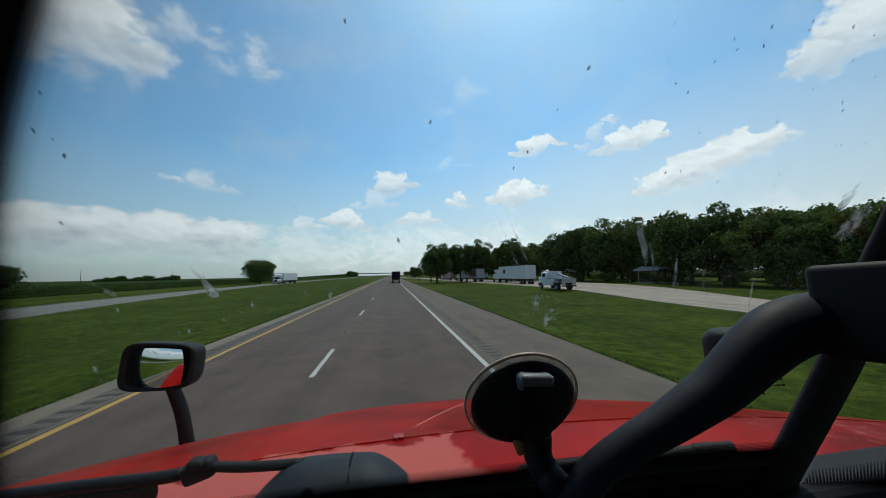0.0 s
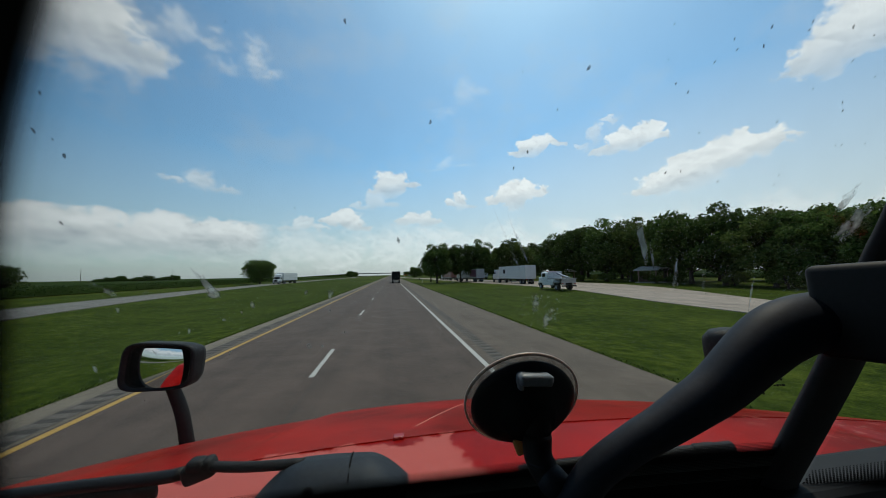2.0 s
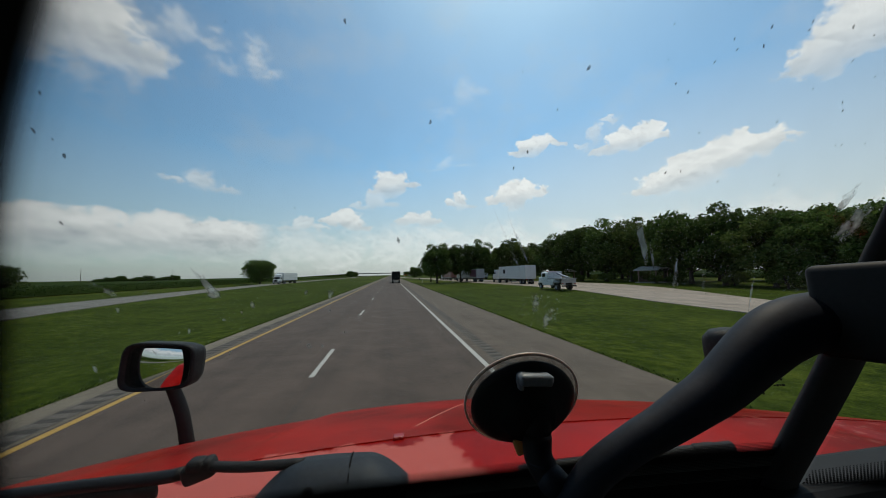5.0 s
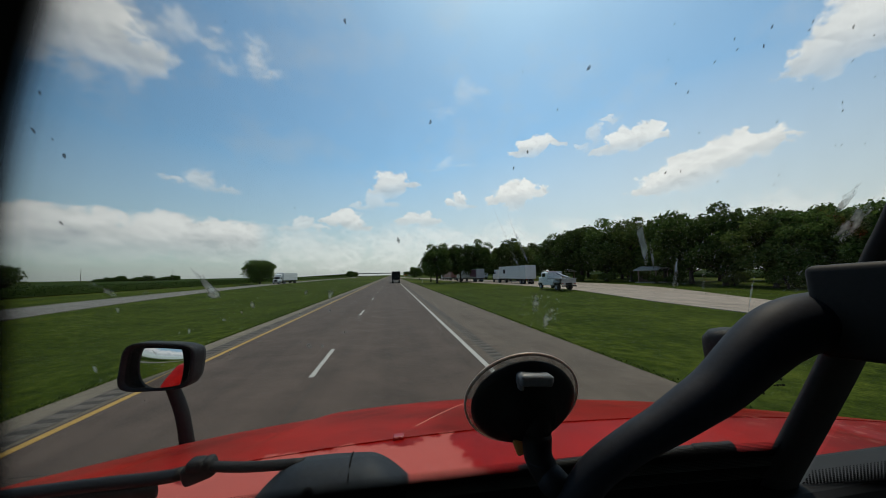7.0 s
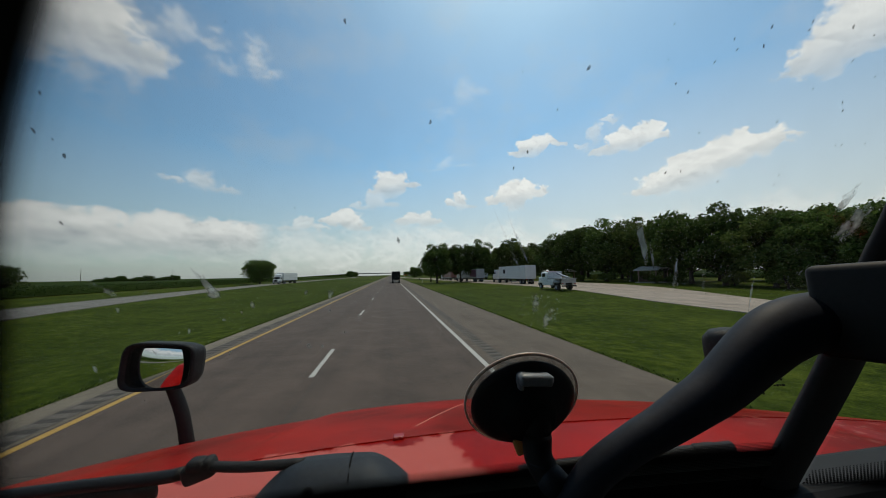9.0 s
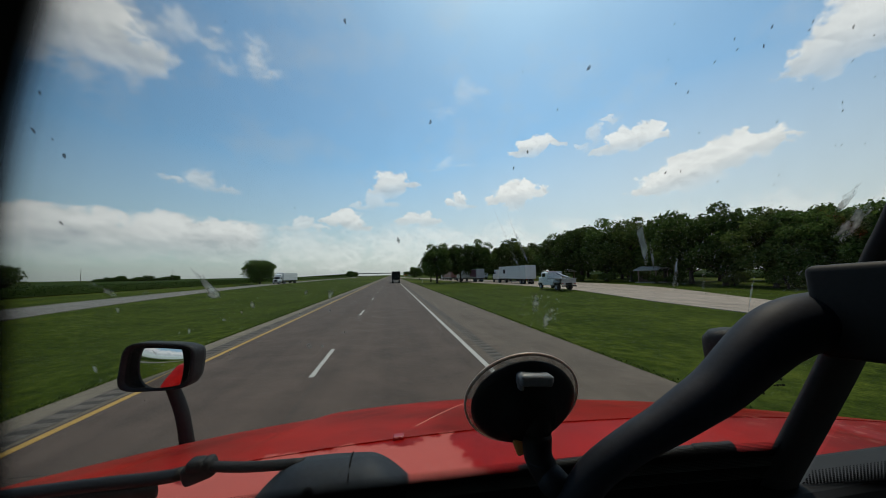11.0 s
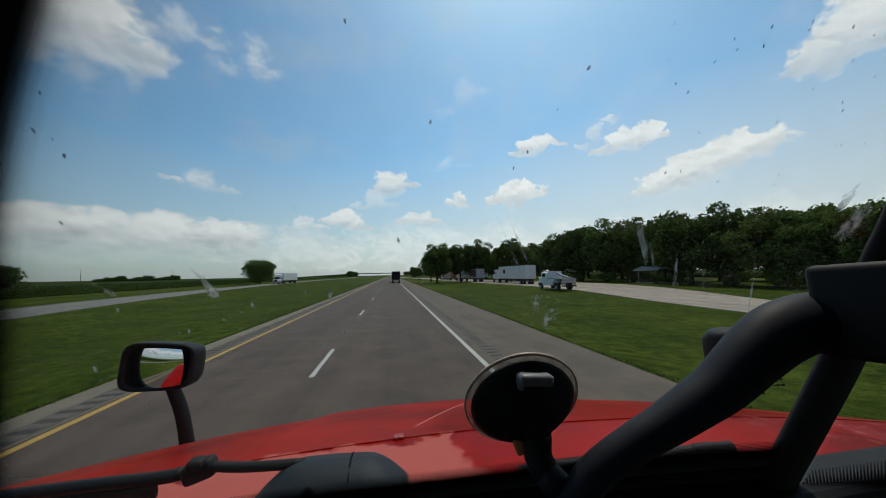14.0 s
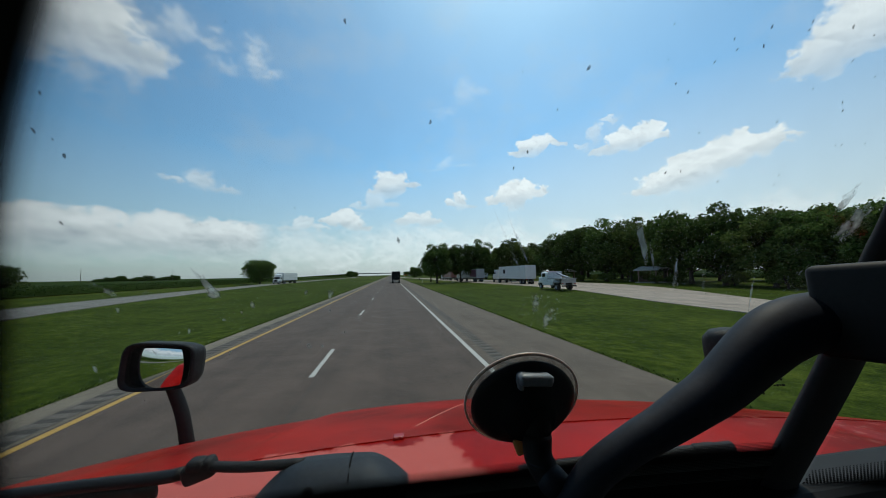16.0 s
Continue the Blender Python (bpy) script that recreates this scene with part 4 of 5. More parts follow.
def hood_mirror(x, y, z, turn, aim, base, label):
    """Rounded black shell, convex silvered glass, flat stalk down to the hood."""
    rot = Matrix.Rotation(turn, 4, "Z")
    m = Matrix.Translation((x, y, z)) @ rot @ Matrix.Rotation(radians(-4), 4, "X") @ Matrix.Rotation(radians(3), 4, "Y")
    w, h = 0.110, 0.077
    bm = bmesh.new()
    rings = []
    prof = [(-0.030, 0.86), (-0.040, 0.93), (-0.040, 0.985), (-0.030, 1.0), (0.02, 1.0), (0.055, 0.90), (0.075, 0.6), (0.080, 0.0)]
    n = 40
    for dy, k in prof:
        ring = []
        for i in range(n):
            a = 2 * math.pi * i / n
            c, s = math.cos(a), math.sin(a)
            e = 0.42
            ring.append(bm.verts.new(m @ Vector((w * k * math.copysign(abs(c) ** e, c), dy, h * k * math.copysign(abs(s) ** e, s) * (1 + 0.05 * math.copysign(abs(c) ** e, c) * -1)))))
        rings.append(ring)
    for a, b in zip(rings, rings[1:]):
        for i in range(n):
            bm.faces.new((a[i], a[(i + 1) % n], b[(i + 1) % n], b[i]))
    bmesh.ops.remove_doubles(bm, verts=bm.verts, dist=1e-5)
    bmesh.ops.recalc_face_normals(bm, faces=bm.faces)
    shell = part("hood_mirror", bm, M_BLACK, truck, label, smooth=True)
    g = Matrix.Translation((x, y, z)) @ Matrix.Rotation(aim, 4, "Z") @ Matrix.Rotation(radians(-1.0), 4, "X") @ Matrix.Translation((0.000, 0, 0))
    bm = bmesh.new()
    nx, nz, R = 24, 16, 0.30
    grid = []
    for j in range(nz + 1):
        row = []
        for i in range(nx + 1):
            u, v = 2 * i / nx - 1, 2 * j / nz - 1
            # rounded outline from a square
            uu, vv = u * math.sqrt(1 - 0.22 * v * v), v * math.sqrt(1 - 0.22 * u * u)
            px, pz = uu * w * 0.90, vv * h * 0.84
            row.append(bm.verts.new(g @ Vector((px, -0.034 + (R - math.sqrt(R * R - px * px - pz * pz)) - 0.012, pz))))
        grid.append(row)
    for a, b in zip(grid, grid[1:]):
        for i in range(nx):
            bm.faces.new((a[i], a[i + 1], b[i + 1], b[i]))
    part("mirror_glass", bm, M_CHROME, shell, "convex silvered mirror glass", smooth=True)
    bm = bmesh.new()
    foot = Vector(base)
    top = m @ Vector((0.026, 0.01, -h * 0.9))
    sweep(bm, smooth_path([top, top.lerp(foot, 0.5) + Vector((0.006, 0, 0)), foot - Vector((0, 0, 0.03))], 6), lambda k: 0.026 + 0.006 * k, 12, 0.6, up=(1, 0, 0.2))
    part("mirror_stalk", bm, M_BLACK, shell, "flat black stalk", smooth=True)
    return shell


hood_mirror(-0.777, 1.262, 2.255, radians(0), radians(-14.0), (-0.718, 1.31, 1.97), "black hood mirror with convex glass")
hood_mirror(1.175, 0.955, 2.265, radians(40), radians(40), (1.08, 1.02, 2.06), "black hood mirror seen against the grass")

# wipers
wiper = part("wiper", sweep(bmesh.new(), smooth_path([(-0.52, 0.468, 2.297), (-0.442, 0.458, 2.306), (-0.353, 0.443, 2.316), (-0.264, 0.428, 2.324), (-0.235, 0.421, 2.330)], 5), 0.0088, 10, 0.75), M_RUBBER, truck, "black wiper lying along the glass", True)
part("wiper_blade", sweep(bmesh.new(), smooth_path([(-0.55, 0.462, 2.286), (-0.40, 0.448, 2.300), (-0.264, 0.424, 2.312)], 6), 0.004, 8, 2.0), M_RUBBER, wiper, "", True)
bm = bmesh.new()
box(bm, 0, 0, 0, 0.034, 0.020, 0.021, 0.006, 3, Matrix.Rotation(radians(-18), 3, "Y"))
box(bm, -0.002, -0.003, 0.008, 0.018, 0.018, 0.013, 0.005, 3)
bmesh.ops.translate(bm, vec=(-0.216, 0.418, 2.333), verts=bm.verts)
part("wiper_joint", bm, M_BLACK, wiper, "", True)
part("wiper_arm", sweep(bmesh.new(), smooth_path([(-0.205, 0.416, 2.337), (-0.16, 0.408, 2.336), (-0.10, 0.40, 2.338)], 6), 0.0065, 8, 0.8), M_BLACK, wiper, "", True)
# moulded cover of the wiper pivot
bm = bmesh.new()
rings = []
for i in range(25):
    t = i / 24
    x = -0.150 + 0.168 * t
    zt = 2.3415 + 0.004 * min(1, t * 2)
    if t < 0.32:
        zt = 2.300 + (zt - 2.300) * math.sin(math.pi / 2 * (0.15 + 0.85 * t / 0.32))
    if t > 0.72:
        zt = 2.318 + (zt - 2.318) * math.cos(math.pi / 2 * (t - 0.72) / 0.28)
    prof = [(0.335, 2.26), (0.340, zt - 0.030), (0.352, zt - 0.010), (0.366, zt - 0.002), (0.385, zt), (0.405, zt - 0.004), (0.420, zt - 0.022), (0.424, 2.26)]
    rings.append([bm.verts.new((x, yy - 0.10 * (x + 0.05), max(zz, 2.255))) for yy, zz in prof])
for a, b in zip(rings, rings[1:]):
    for k in range(len(a) - 1):
        bm.faces.new((a[k], a[k + 1], b[k + 1], b[k]))
for r in (rings[0][::-1], rings[-1]):
    bm.faces.new(r)
bmesh.ops.recalc_face_normals(bm, faces=bm.faces)
cover = part("wiper_cover", bm, M_GREYPL, truck, "grey plastic cover of the wiper pivot", True)
bm = bmesh.new()
bmesh.ops.create_uvsphere(bm, u_segments=14, v_segments=8, radius=0.0058)
bmesh.ops.scale(bm, vec=(0.9, 0.45, 1.0), verts=bm.verts)
bmesh.ops.translate(bm, vec=(-0.0845, 0.3535, 2.3335), verts=bm.verts)
part("cover_cap", bm, M_FRIT, cover, "black hole cap", True)
bm = bmesh.new()
sweep(bm, smooth_path([(-0.140, 0.3515, 2.308), (-0.100, 0.3470, 2.3185), (-0.047, 0.3425, 2.3225)], 5), 0.0014, 6)
part("cover_ridge", bm, M_STEEL, cover, "pale ridge", True)
bm = bmesh.new()
sweep(bm, smooth_path([(-0.046, 0.3405, 2.314), (-0.046, 0.3535, 2.3355), (-0.046, 0.3680, 2.3430), (-0.046, 0.386, 2.3455), (-0.046, 0.405, 2.3415)], 4), 0.0009, 6)
part("cover_seam", bm, M_FRIT, cover, "dark seam", True)
wiper2 = part("wiper", sweep(bmesh.new(), smooth_path([(0.14, 0.352, 2.326), (0.219, 0.346, 2.331), (0.30, 0.334, 2.337), (0.384, 0.322, 2.343)], 6), 0.0085, 10, 1.1), M_RUBBER, truck, "black wiper lying along the glass", True)
part("wiper_joint", boxed(0.352, 0.326, 2.345, 0.03, 0.012, 0.012, 0.004, 2), M_BLACK, wiper2, "", True)

# ---------------------------------------------------------------- suction mount on the glass
mount = thing("suction_mount", pose(0.1062, glass_y(0.107, 2.445) - 0.004, 2.445), "black suction cup mount with clear rim stuck on the windshield", "phone mount")
tilt = Matrix.Rotation(radians(116.1), 4, "X")
lean = Matrix.Rotation(radians(-4), 4, "Z") @ tilt


def on_mount(name, bm, material, label="", smooth=True):
    return part(name, bm, material, mount, label, smooth)


rim = on_mount("clear_rim", lathe(bmesh.new(), [(0.0, 0.0), (0.0470, 0.0), (0.0476, 0.0012), (0.0470, 0.0028), (0.0440, 0.0034), (0.0, 0.0034)], 56, lean), M_RIM, "brownish clear rim of the cup")
with_cover(rim, [1.0] * len(rim.data.vertices))
on_mount("cup", lathe(bmesh.new(), [(0.0, 0.0036), (0.0430, 0.0036), (0.0432, 0.006), (0.040, 0.009), (0.034, 0.014), (0.022, 0.019), (0.019, 0.024), (0.0, 0.025)], 48, lean), M_RUBBER, "black rubber suction cup")
bm = bmesh.new()
box(bm, -0.0005, -0.0285, 0.0250, 0.0265, 0.014, 0.009, 0.0035, 3, Matrix.Rotation(radians(4), 3, "Y"))
box(bm, -0.0115, -0.026, 0.0215, 0.004, 0.010, 0.009, 0.0018, 2, Matrix.Rotation(radians(-12), 3, "Y"))
box(bm, 0.0125, -0.026, 0.0225, 0.004, 0.010, 0.008, 0.0018, 2, Matrix.Rotation(radians(18), 3, "Y"))
on_mount("lever", bm, M_LEVER, "grey locking lever")
bm = bmesh.new()
sweep(bm, smooth_path([(0.0050, -0.012, 0.004), (0.0058, -0.0145, -0.012), (0.0058, -0.0150, -0.0255), (0.0044, -0.0180, -0.0338), (0.0052, -0.0223, -0.0404), (0.0087, -0.0274, -0.0471), (0.0143, -0.0331, -0.0510), (0.020, -0.039, -0.056)], 6), lambda t: 0.0118 - 0.0022 * t, 18)
on_mount("mount_arm", bm, M_BLACK, "black ball-jointed arm")
bm = bmesh.new()
bmesh.ops.create_uvsphere(bm, u_segments=20, v_segments=12, radius=0.0112)
bmesh.ops.translate(bm, vec=(0.0098, -0.0300, -0.0480), verts=bm.verts)
on_mount("ball_joint", bm, M_GREYPL, "worn ball joint")
bm = bmesh.new()
box(bm, -0.0052, -0.0050, -0.0355, 0.0075, 0.004, 0.013, 0.0018, 2, Matrix.Rotation(radians(-20), 3, "Y"))
on_mount("pull_tab", bm, mat("amber_tab", (0.80, 0.38, 0.12), 0.35, var=0.1, bump=0), "amber pull tab")
# pale colour paints the light caught along the rim's outer edge
on_mount("rim_edge", lathe(bmesh.new(), [(0.0468, 0.0), (0.0482, 0.0006), (0.0484, 0.0016), (0.0478, 0.0026), (0.0468, 0.0030)], 64, lean), M_RIMEDGE, "thin outer rim edge with its highlight painted pale")
# small white box stands in for the bright glint on the rim
bm = bmesh.new()
box(bm, 0.0025, -0.0056, 0.0376, 0.0062, 0.003, 0.0022, 0.0009, 2)
on_mount("rim_highlight", bm, M_RIMGLINT, "small bright highlight painted on the rim")
bm = bmesh.new()
for zz in (-0.0375, -0.0398):
    ring = lathe(bm, [(0.0104, -0.0008), (0.0113, 0.0), (0.0104, 0.0008)], 20, Matrix.Translation((0.0052, -0.0215, zz)))
on_mount("collar", bm, M_GREYPL, "grooved collar of the arm")

# ---------------------------------------------------------------- bent arm with a black box
arm = thing("device_arm", pose(0.13, 0.215, 2.39), "thick bent black arm holding a black device box", "device mount")


def on_arm(name, bm, material, label="", smooth=True):
    bmesh.ops.translate(bm, vec=(-0.13, -0.215, -2.39), verts=bm.verts)
    return part(name, bm, material, arm, label, smooth)


bm = bmesh.new()
tube_r = (0.0112, 0.0113, 0.0116, 0.0120, 0.0130, 0.0146, 0.0160, 0.0182, 0.0196, 0.0200, 0.0200)


def tube_radius(t):
    k = min(t * 10, 9.999)
    i = int(k)
    return tube_r[i] + (tube_r[i + 1] - tube_r[i]) * (k - i)


sweep(bm, smooth_path([(0.1165, 0.2185, 2.3770), (0.1280, 0.2151, 2.3945), (0.1409, 0.2116, 2.4118), (0.1651, 0.2063, 2.4296), (0.1858, 0.2019, 2.4418), (0.2068, 0.1974, 2.4555),
                       (0.2255, 0.1932, 2.4689), (0.2474, 0.1879, 2.4900), (0.2646, 0.1840, 2.5038), (0.2821, 0.1806, 2.5109), (0.3132, 0.1752, 2.5147)], 8), tube_radius, 24)
on_arm("bent_tube", bm, M_TUBE, "smooth black bent tube")
bm = bmesh.new()
# its front runs towards the eye along the cab
box(bm, 0.035, -0.058, 0.0, 0.07, 0.13, 0.0605, 0.005, 3, None)
bmesh.ops.rotate(bm, cent=(0, 0, 0), matrix=Matrix.Rotation(radians(-4), 3, "X") @ Matrix.Rotation(radians(8), 3, "Z"), verts=bm.verts)
bmesh.ops.translate(bm, vec=(0.2805, 0.168, 2.521), verts=bm.verts)
on_arm("device_box", bm, M_BLACK, "matt black device housing")


# ---------------------------------------------------------------- trees
def leaf_cards(centres, radii, per, size, seed):
    """Small bent leaves scattered over the shells of many clumps."""
    rng = np.random.default_rng(seed)
    c = np.repeat(np.array(centres), per, axis=0)
    r = np.repeat(np.array(radii), per)
    d = rng.normal(size=c.shape)
    d /= np.linalg.norm(d, axis=1)[:, None]
    p = c + d * (r * rng.uniform(0.55, 1.08, len(r)))[:, None] * np.array([1, 1, 0.8])
    n = len(p)
    a = rng.normal(size=(n, 3))
    a /= np.linalg.norm(a, axis=1)[:, None]
    b = np.cross(a, rng.normal(size=(n, 3)))
    b /= np.linalg.norm(b, axis=1)[:, None]
    s = (size * rng.uniform(0.6, 1.4, n))[:, None]
    v = np.stack([p - a * s, p + b * s * 0.5, p + a * s, p - b * s * 0.45 + d * s * 0.3], 1).reshape(-1, 3)
    f = np.arange(4 * n).reshape(-1, 4)
    return v.tolist(), f.tolist()


def make_tree(name, x, y, h, spread, seed, leaves=M_LEAF, bare=0.10, per=200, label="", group="", clumps=52, size=0.25):
    """Tapered trunk, forking limbs, and a crown of leafy clumps at the limb ends."""
    rnd = random.Random(seed)
    t = thing(name, pose(x, y, -0.05), label, "tree", group)
    bm = bmesh.new()
    sway = [(rnd.uniform(-0.15, 0.15), rnd.uniform(-0.15, 0.15)) for _ in range(3)]
    top = h * 0.62
    trunk_pts = [(0, 0, -0.2), (sway[0][0], sway[0][1], h * 0.2), (sway[1][0] * 2, sway[1][1] * 2, h * 0.42), (sway[2][0] * 3, sway[2][1] * 3, top)]
    r0 = 0.018 * h + 0.06
    sweep(bm, smooth_path(trunk_pts, 4), lambda k: r0 * (1.25 - 0.95 * k) if k > 0.06 else r0 * 1.5, 9)
    ends = []
    for i in range(11):
        a = i * 2.4 + rnd.uniform(-0.4, 0.4)
        z0 = h * (bare + 0.06 + 0.40 * i / 11)
        ln = spread * rnd.uniform(0.55, 0.95) * (1 - 0.3 * i / 11)
        e = Vector((math.cos(a) * ln, math.sin(a) * ln, z0 + h * rnd.uniform(0.10, 0.26)))
        s = Vector((0, 0, z0)) + Vector((sway[1][0], sway[1][1], 0))
        mid = s.lerp(e, 0.5) + Vector((0, 0, -0.04 * h + rnd.uniform(0, 0.05) * h))
        sweep(bm, smooth_path([s, mid, e], 3), lambda k: r0 * 0.42 * (1 - 0.8 * k), 6)
        ends.append(e)
    part("trunk", bm, M_BARK, t, "", True)
    cs, rs = [], []
    zc, rz = h * (bare + 1.0) / 2, h * (1 - bare) / 2
    while len(cs) < clumps:
        u = Vector((rnd.gauss(0, 1), rnd.gauss(0, 1), rnd.gauss(0, 1))).normalized() * rnd.uniform(0.25, 0.9) ** 0.6
        k = 1 - 0.25 * max(0, u.z) - 0.35 * max(0, -u.z - 0.3)
        p = Vector((u.x * spread * k, u.y * spread * k, zc + u.z * rz * 0.92))
        p += Vector((rnd.uniform(-0.3, 0.3), rnd.uniform(-0.3, 0.3), rnd.uniform(-0.4, 0.4)))
        cs.append(p)
        rs.append(spread * rnd.uniform(0.18, 0.36))
    cs += ends
    rs += [spread * 0.26] * len(ends)
    v, f = leaf_cards([tuple(c) for c in cs], rs, per, size * (0.7 + h / 30), seed)
    raw("crown", v, f, leaves, t)
    return t


GROVE = "trees of the rest area grove"
L1, L2 = "broad dark green deciduous tree in the rest area grove", "round leafy tree standing alone beside the field"
protos = [make_tree("tree", 13.8, 96.7, 12.6, 5.0, 11, label=L1, group=GROVE), make_tree("tree", 21.6, 98.5, 12.8, 5.0, 12, label=L1, group=GROVE),
          make_tree("tree", 28.0, 99.0, 13.4, 5.4, 13, label=L1, group=GROVE), make_tree("tree", 36.5, 93.8, 13.8, 5.2, 14, leaves=M_LEAF2, label=L1, group=GROVE)]
heights = [12.6, 12.8, 13.4, 13.8]


def plant(k, x, y, h, turn, wide=1.0):
    s = h / heights[k]
    return copy_thing(protos[k], Matrix.LocRotScale((x, y, -0.05), Euler((0, 0, turn)), (s * wide, s * wide, s)))


front = [(48.0, 85.5, 14.0), (51.3, 79.5, 15.8), (54.0, 73.1, 15.8), (55.4, 65.8, 15.6), (56.5, 57.9, 15.0), (51.9, 47.9, 13.0),
         (50.4, 41.0, 12.6), (49.6, 34.0, 11.0), (50.1, 30.8, 10.2), (51.3, 26.7, 10.2), (52.3, 23.0, 10.0), (40.0, 97.0, 13.0)]
rnd = random.Random(5)
for i, (x, y, h) in enumerate(front):
    plant(i % 4, x, y, h, rnd.uniform(0, 6.28), 1.1)
# the wood behind them
for i in range(34):
    y = 14 + 4.6 * i + rnd.uniform(-2, 2)
    x = 66 + rnd.uniform(-4, 14) - max(0, (y - 90) * 0.30)
    plant(rnd.randrange(4), x, y, rnd.uniform(11.5, 15.0) * (1 - 0.15 * (y < 36)), rnd.uniform(0, 6.28), 1.2)
for i in range(10):
    plant(rnd.randrange(4), rnd.uniform(42, 60), 108 + 9 * i, rnd.uniform(10, 13), rnd.uniform(0, 6.28))
# island trees further along the slip road
for x, y, h in ((14.5, 118, 10.5), (30, 175, 12), (36, 150, 12)):
    plant(rnd.randrange(4), x, y, h, rnd.uniform(0, 6.28))
lone = make_tree("tree", -53.5, 141.3, 11.0, 6.6, 31, bare=0.04, label=L2, clumps=70)
for x, y, h in ((-79.5, 77.7, 6.5), (-53.8, 430, 9.0), (19.1, 259.3, 9.0), (26.0, 330, 9.0), (-66, 597.5, 10.0)):
    copy_thing(lone, Matrix.LocRotScale((x, y, -0.05), Euler((0, 0, x)), (h / 10.3,) * 3))
# far hedgerow on the field's rim
for i in range(9):
    x, y = -262 + 5.5 * i, 335 + 3.5 * i
    copy_thing(lone, Matrix.LocRotScale((x, y, -1.2), Euler((0, 0, i * 1.7)), (0.75, 0.75, 0.52 + 0.13 * (i % 3))))
# bushes at the wood's foot
bush = make_tree("bush", 47.0, 31.0, 3.0, 1.9, 51, leaves=M_LEAF2, bare=0.02, per=110, label="low leafy shrub at the foot of the grove", clumps=24, size=0.13)
tagged(bush, category="bush")
for i in range(12):
    s = rnd.uniform(0.6, 1.2)
    copy_thing(bush, Matrix.LocRotScale((rnd.uniform(47, 58), 24 + 5.2 * i, -0.05), Euler((0, 0, i * 2.1)), (s, s, s)))


# ---------------------------------------------------------------- crops
def crop(name, edge, width, y0, y1, step, h, label, seed):
    """A standing crop: a leafy mass with a ragged top and edge."""
    rng = np.random.default_rng(seed)
    side = 1 if width > 0 else -1
    vs, fs = [], []
    ys = np.arange(y0, y1, step)
    us = [0, 0.6, 3, 8, 16, 30, 60, abs(width)]
    for y in ys:
        for k, u in enumerate(us):
            z = (0.1 if k == 0 else h + rng.uniform(-0.22, 0.22))
            vs.append((edge(y) + side * (u + rng.uniform(-0.3, 0.3)), y, z))
    n = len(us)
    for j in range(len(ys) - 1):
        for i in range(n - 1):
            fs.append((j * n + i, j * n + i + 1, (j + 1) * n + i + 1, (j + 1) * n + i))
    m = int((min(y1, 260) - y0) * 60)
    y = rng.uniform(y0, min(y1, 260), m)
    u = rng.uniform(0, 1, m) ** 2 * 22
    p = np.stack([np.array([edge(v) for v in y]) + side * (u - 0.3), y, rng.uniform(0.2, 1.0, m) * (h + 0.3)], 1)
    o = len(vs)
    a = rng.normal(size=(m, 3)) * np.array([1, 1, 1.4])
    a /= np.linalg.norm(a, axis=1)[:, None]
    b = np.cross(a, rng.normal(size=(m, 3)))
    b /= np.linalg.norm(b, axis=1)[:, None]
    v = np.stack([p - a * 0.35, p + b * 0.07, p + a * 0.35, p - b * 0.07], 1).reshape(-1, 3)
    vs += v.tolist()
    fs += (np.arange(4 * m).reshape(-1, 4) + o).tolist()
    return tagged(raw(name, vs, fs, M_CORN), label, "crop field", kind="stuff")


crop("corn_field", lambda y: onc_x(y) - 20, -420, -60, 1400, 5, 1.25, "tall green corn standing along the far roadside", 3)
crop("bean_field", lambda y: 96.0, 420, -60, 1500, 6, 0.9, "dark green crop field behind the grove", 4)


# ---------------------------------------------------------------- verge grass
def tufts(name, bands, seed, label):
    rng = np.random.default_rng(seed)
    vs, fs = [], []
    for x0, x1, y0, y1, count, h in bands:
        x = rng.uniform(x0, x1, count)
        y = y0 + (y1 - y0) * rng.uniform(0, 1, count) ** 1.6
        z = np.array([ground_z(a, b) for a, b in zip(x, y)])
        hh = h * rng.uniform(0.4, 1.3, count)
        an = rng.uniform(0, math.pi * 2, count)
        w = 0.012 + 0.10 * hh
        lean = rng.normal(0, 0.35, (count, 2)) * hh[:, None]
        p = np.stack([x, y, z], 1)
        dx = np.stack([np.cos(an) * w, np.sin(an) * w, 0 * w], 1)
        tip = p + np.stack([lean[:, 0], lean[:, 1], hh], 1)
        o = len(vs)
        vs += np.stack([p - dx, p + dx, tip], 1).reshape(-1, 3).tolist()
        fs += (np.arange(3 * count).reshape(-1, 3) + o).tolist()
    return tagged(raw(name, vs, fs, M_TUFT), label, "grass", kind="stuff")


tufts("grass_tufts", [(-7.35, -6.97, 2, 110, 5000, 0.055),
                      (6.28, 6.7, 2, 110, 5000, 0.055)], 8, "uneven grass blades along the pavement edges")


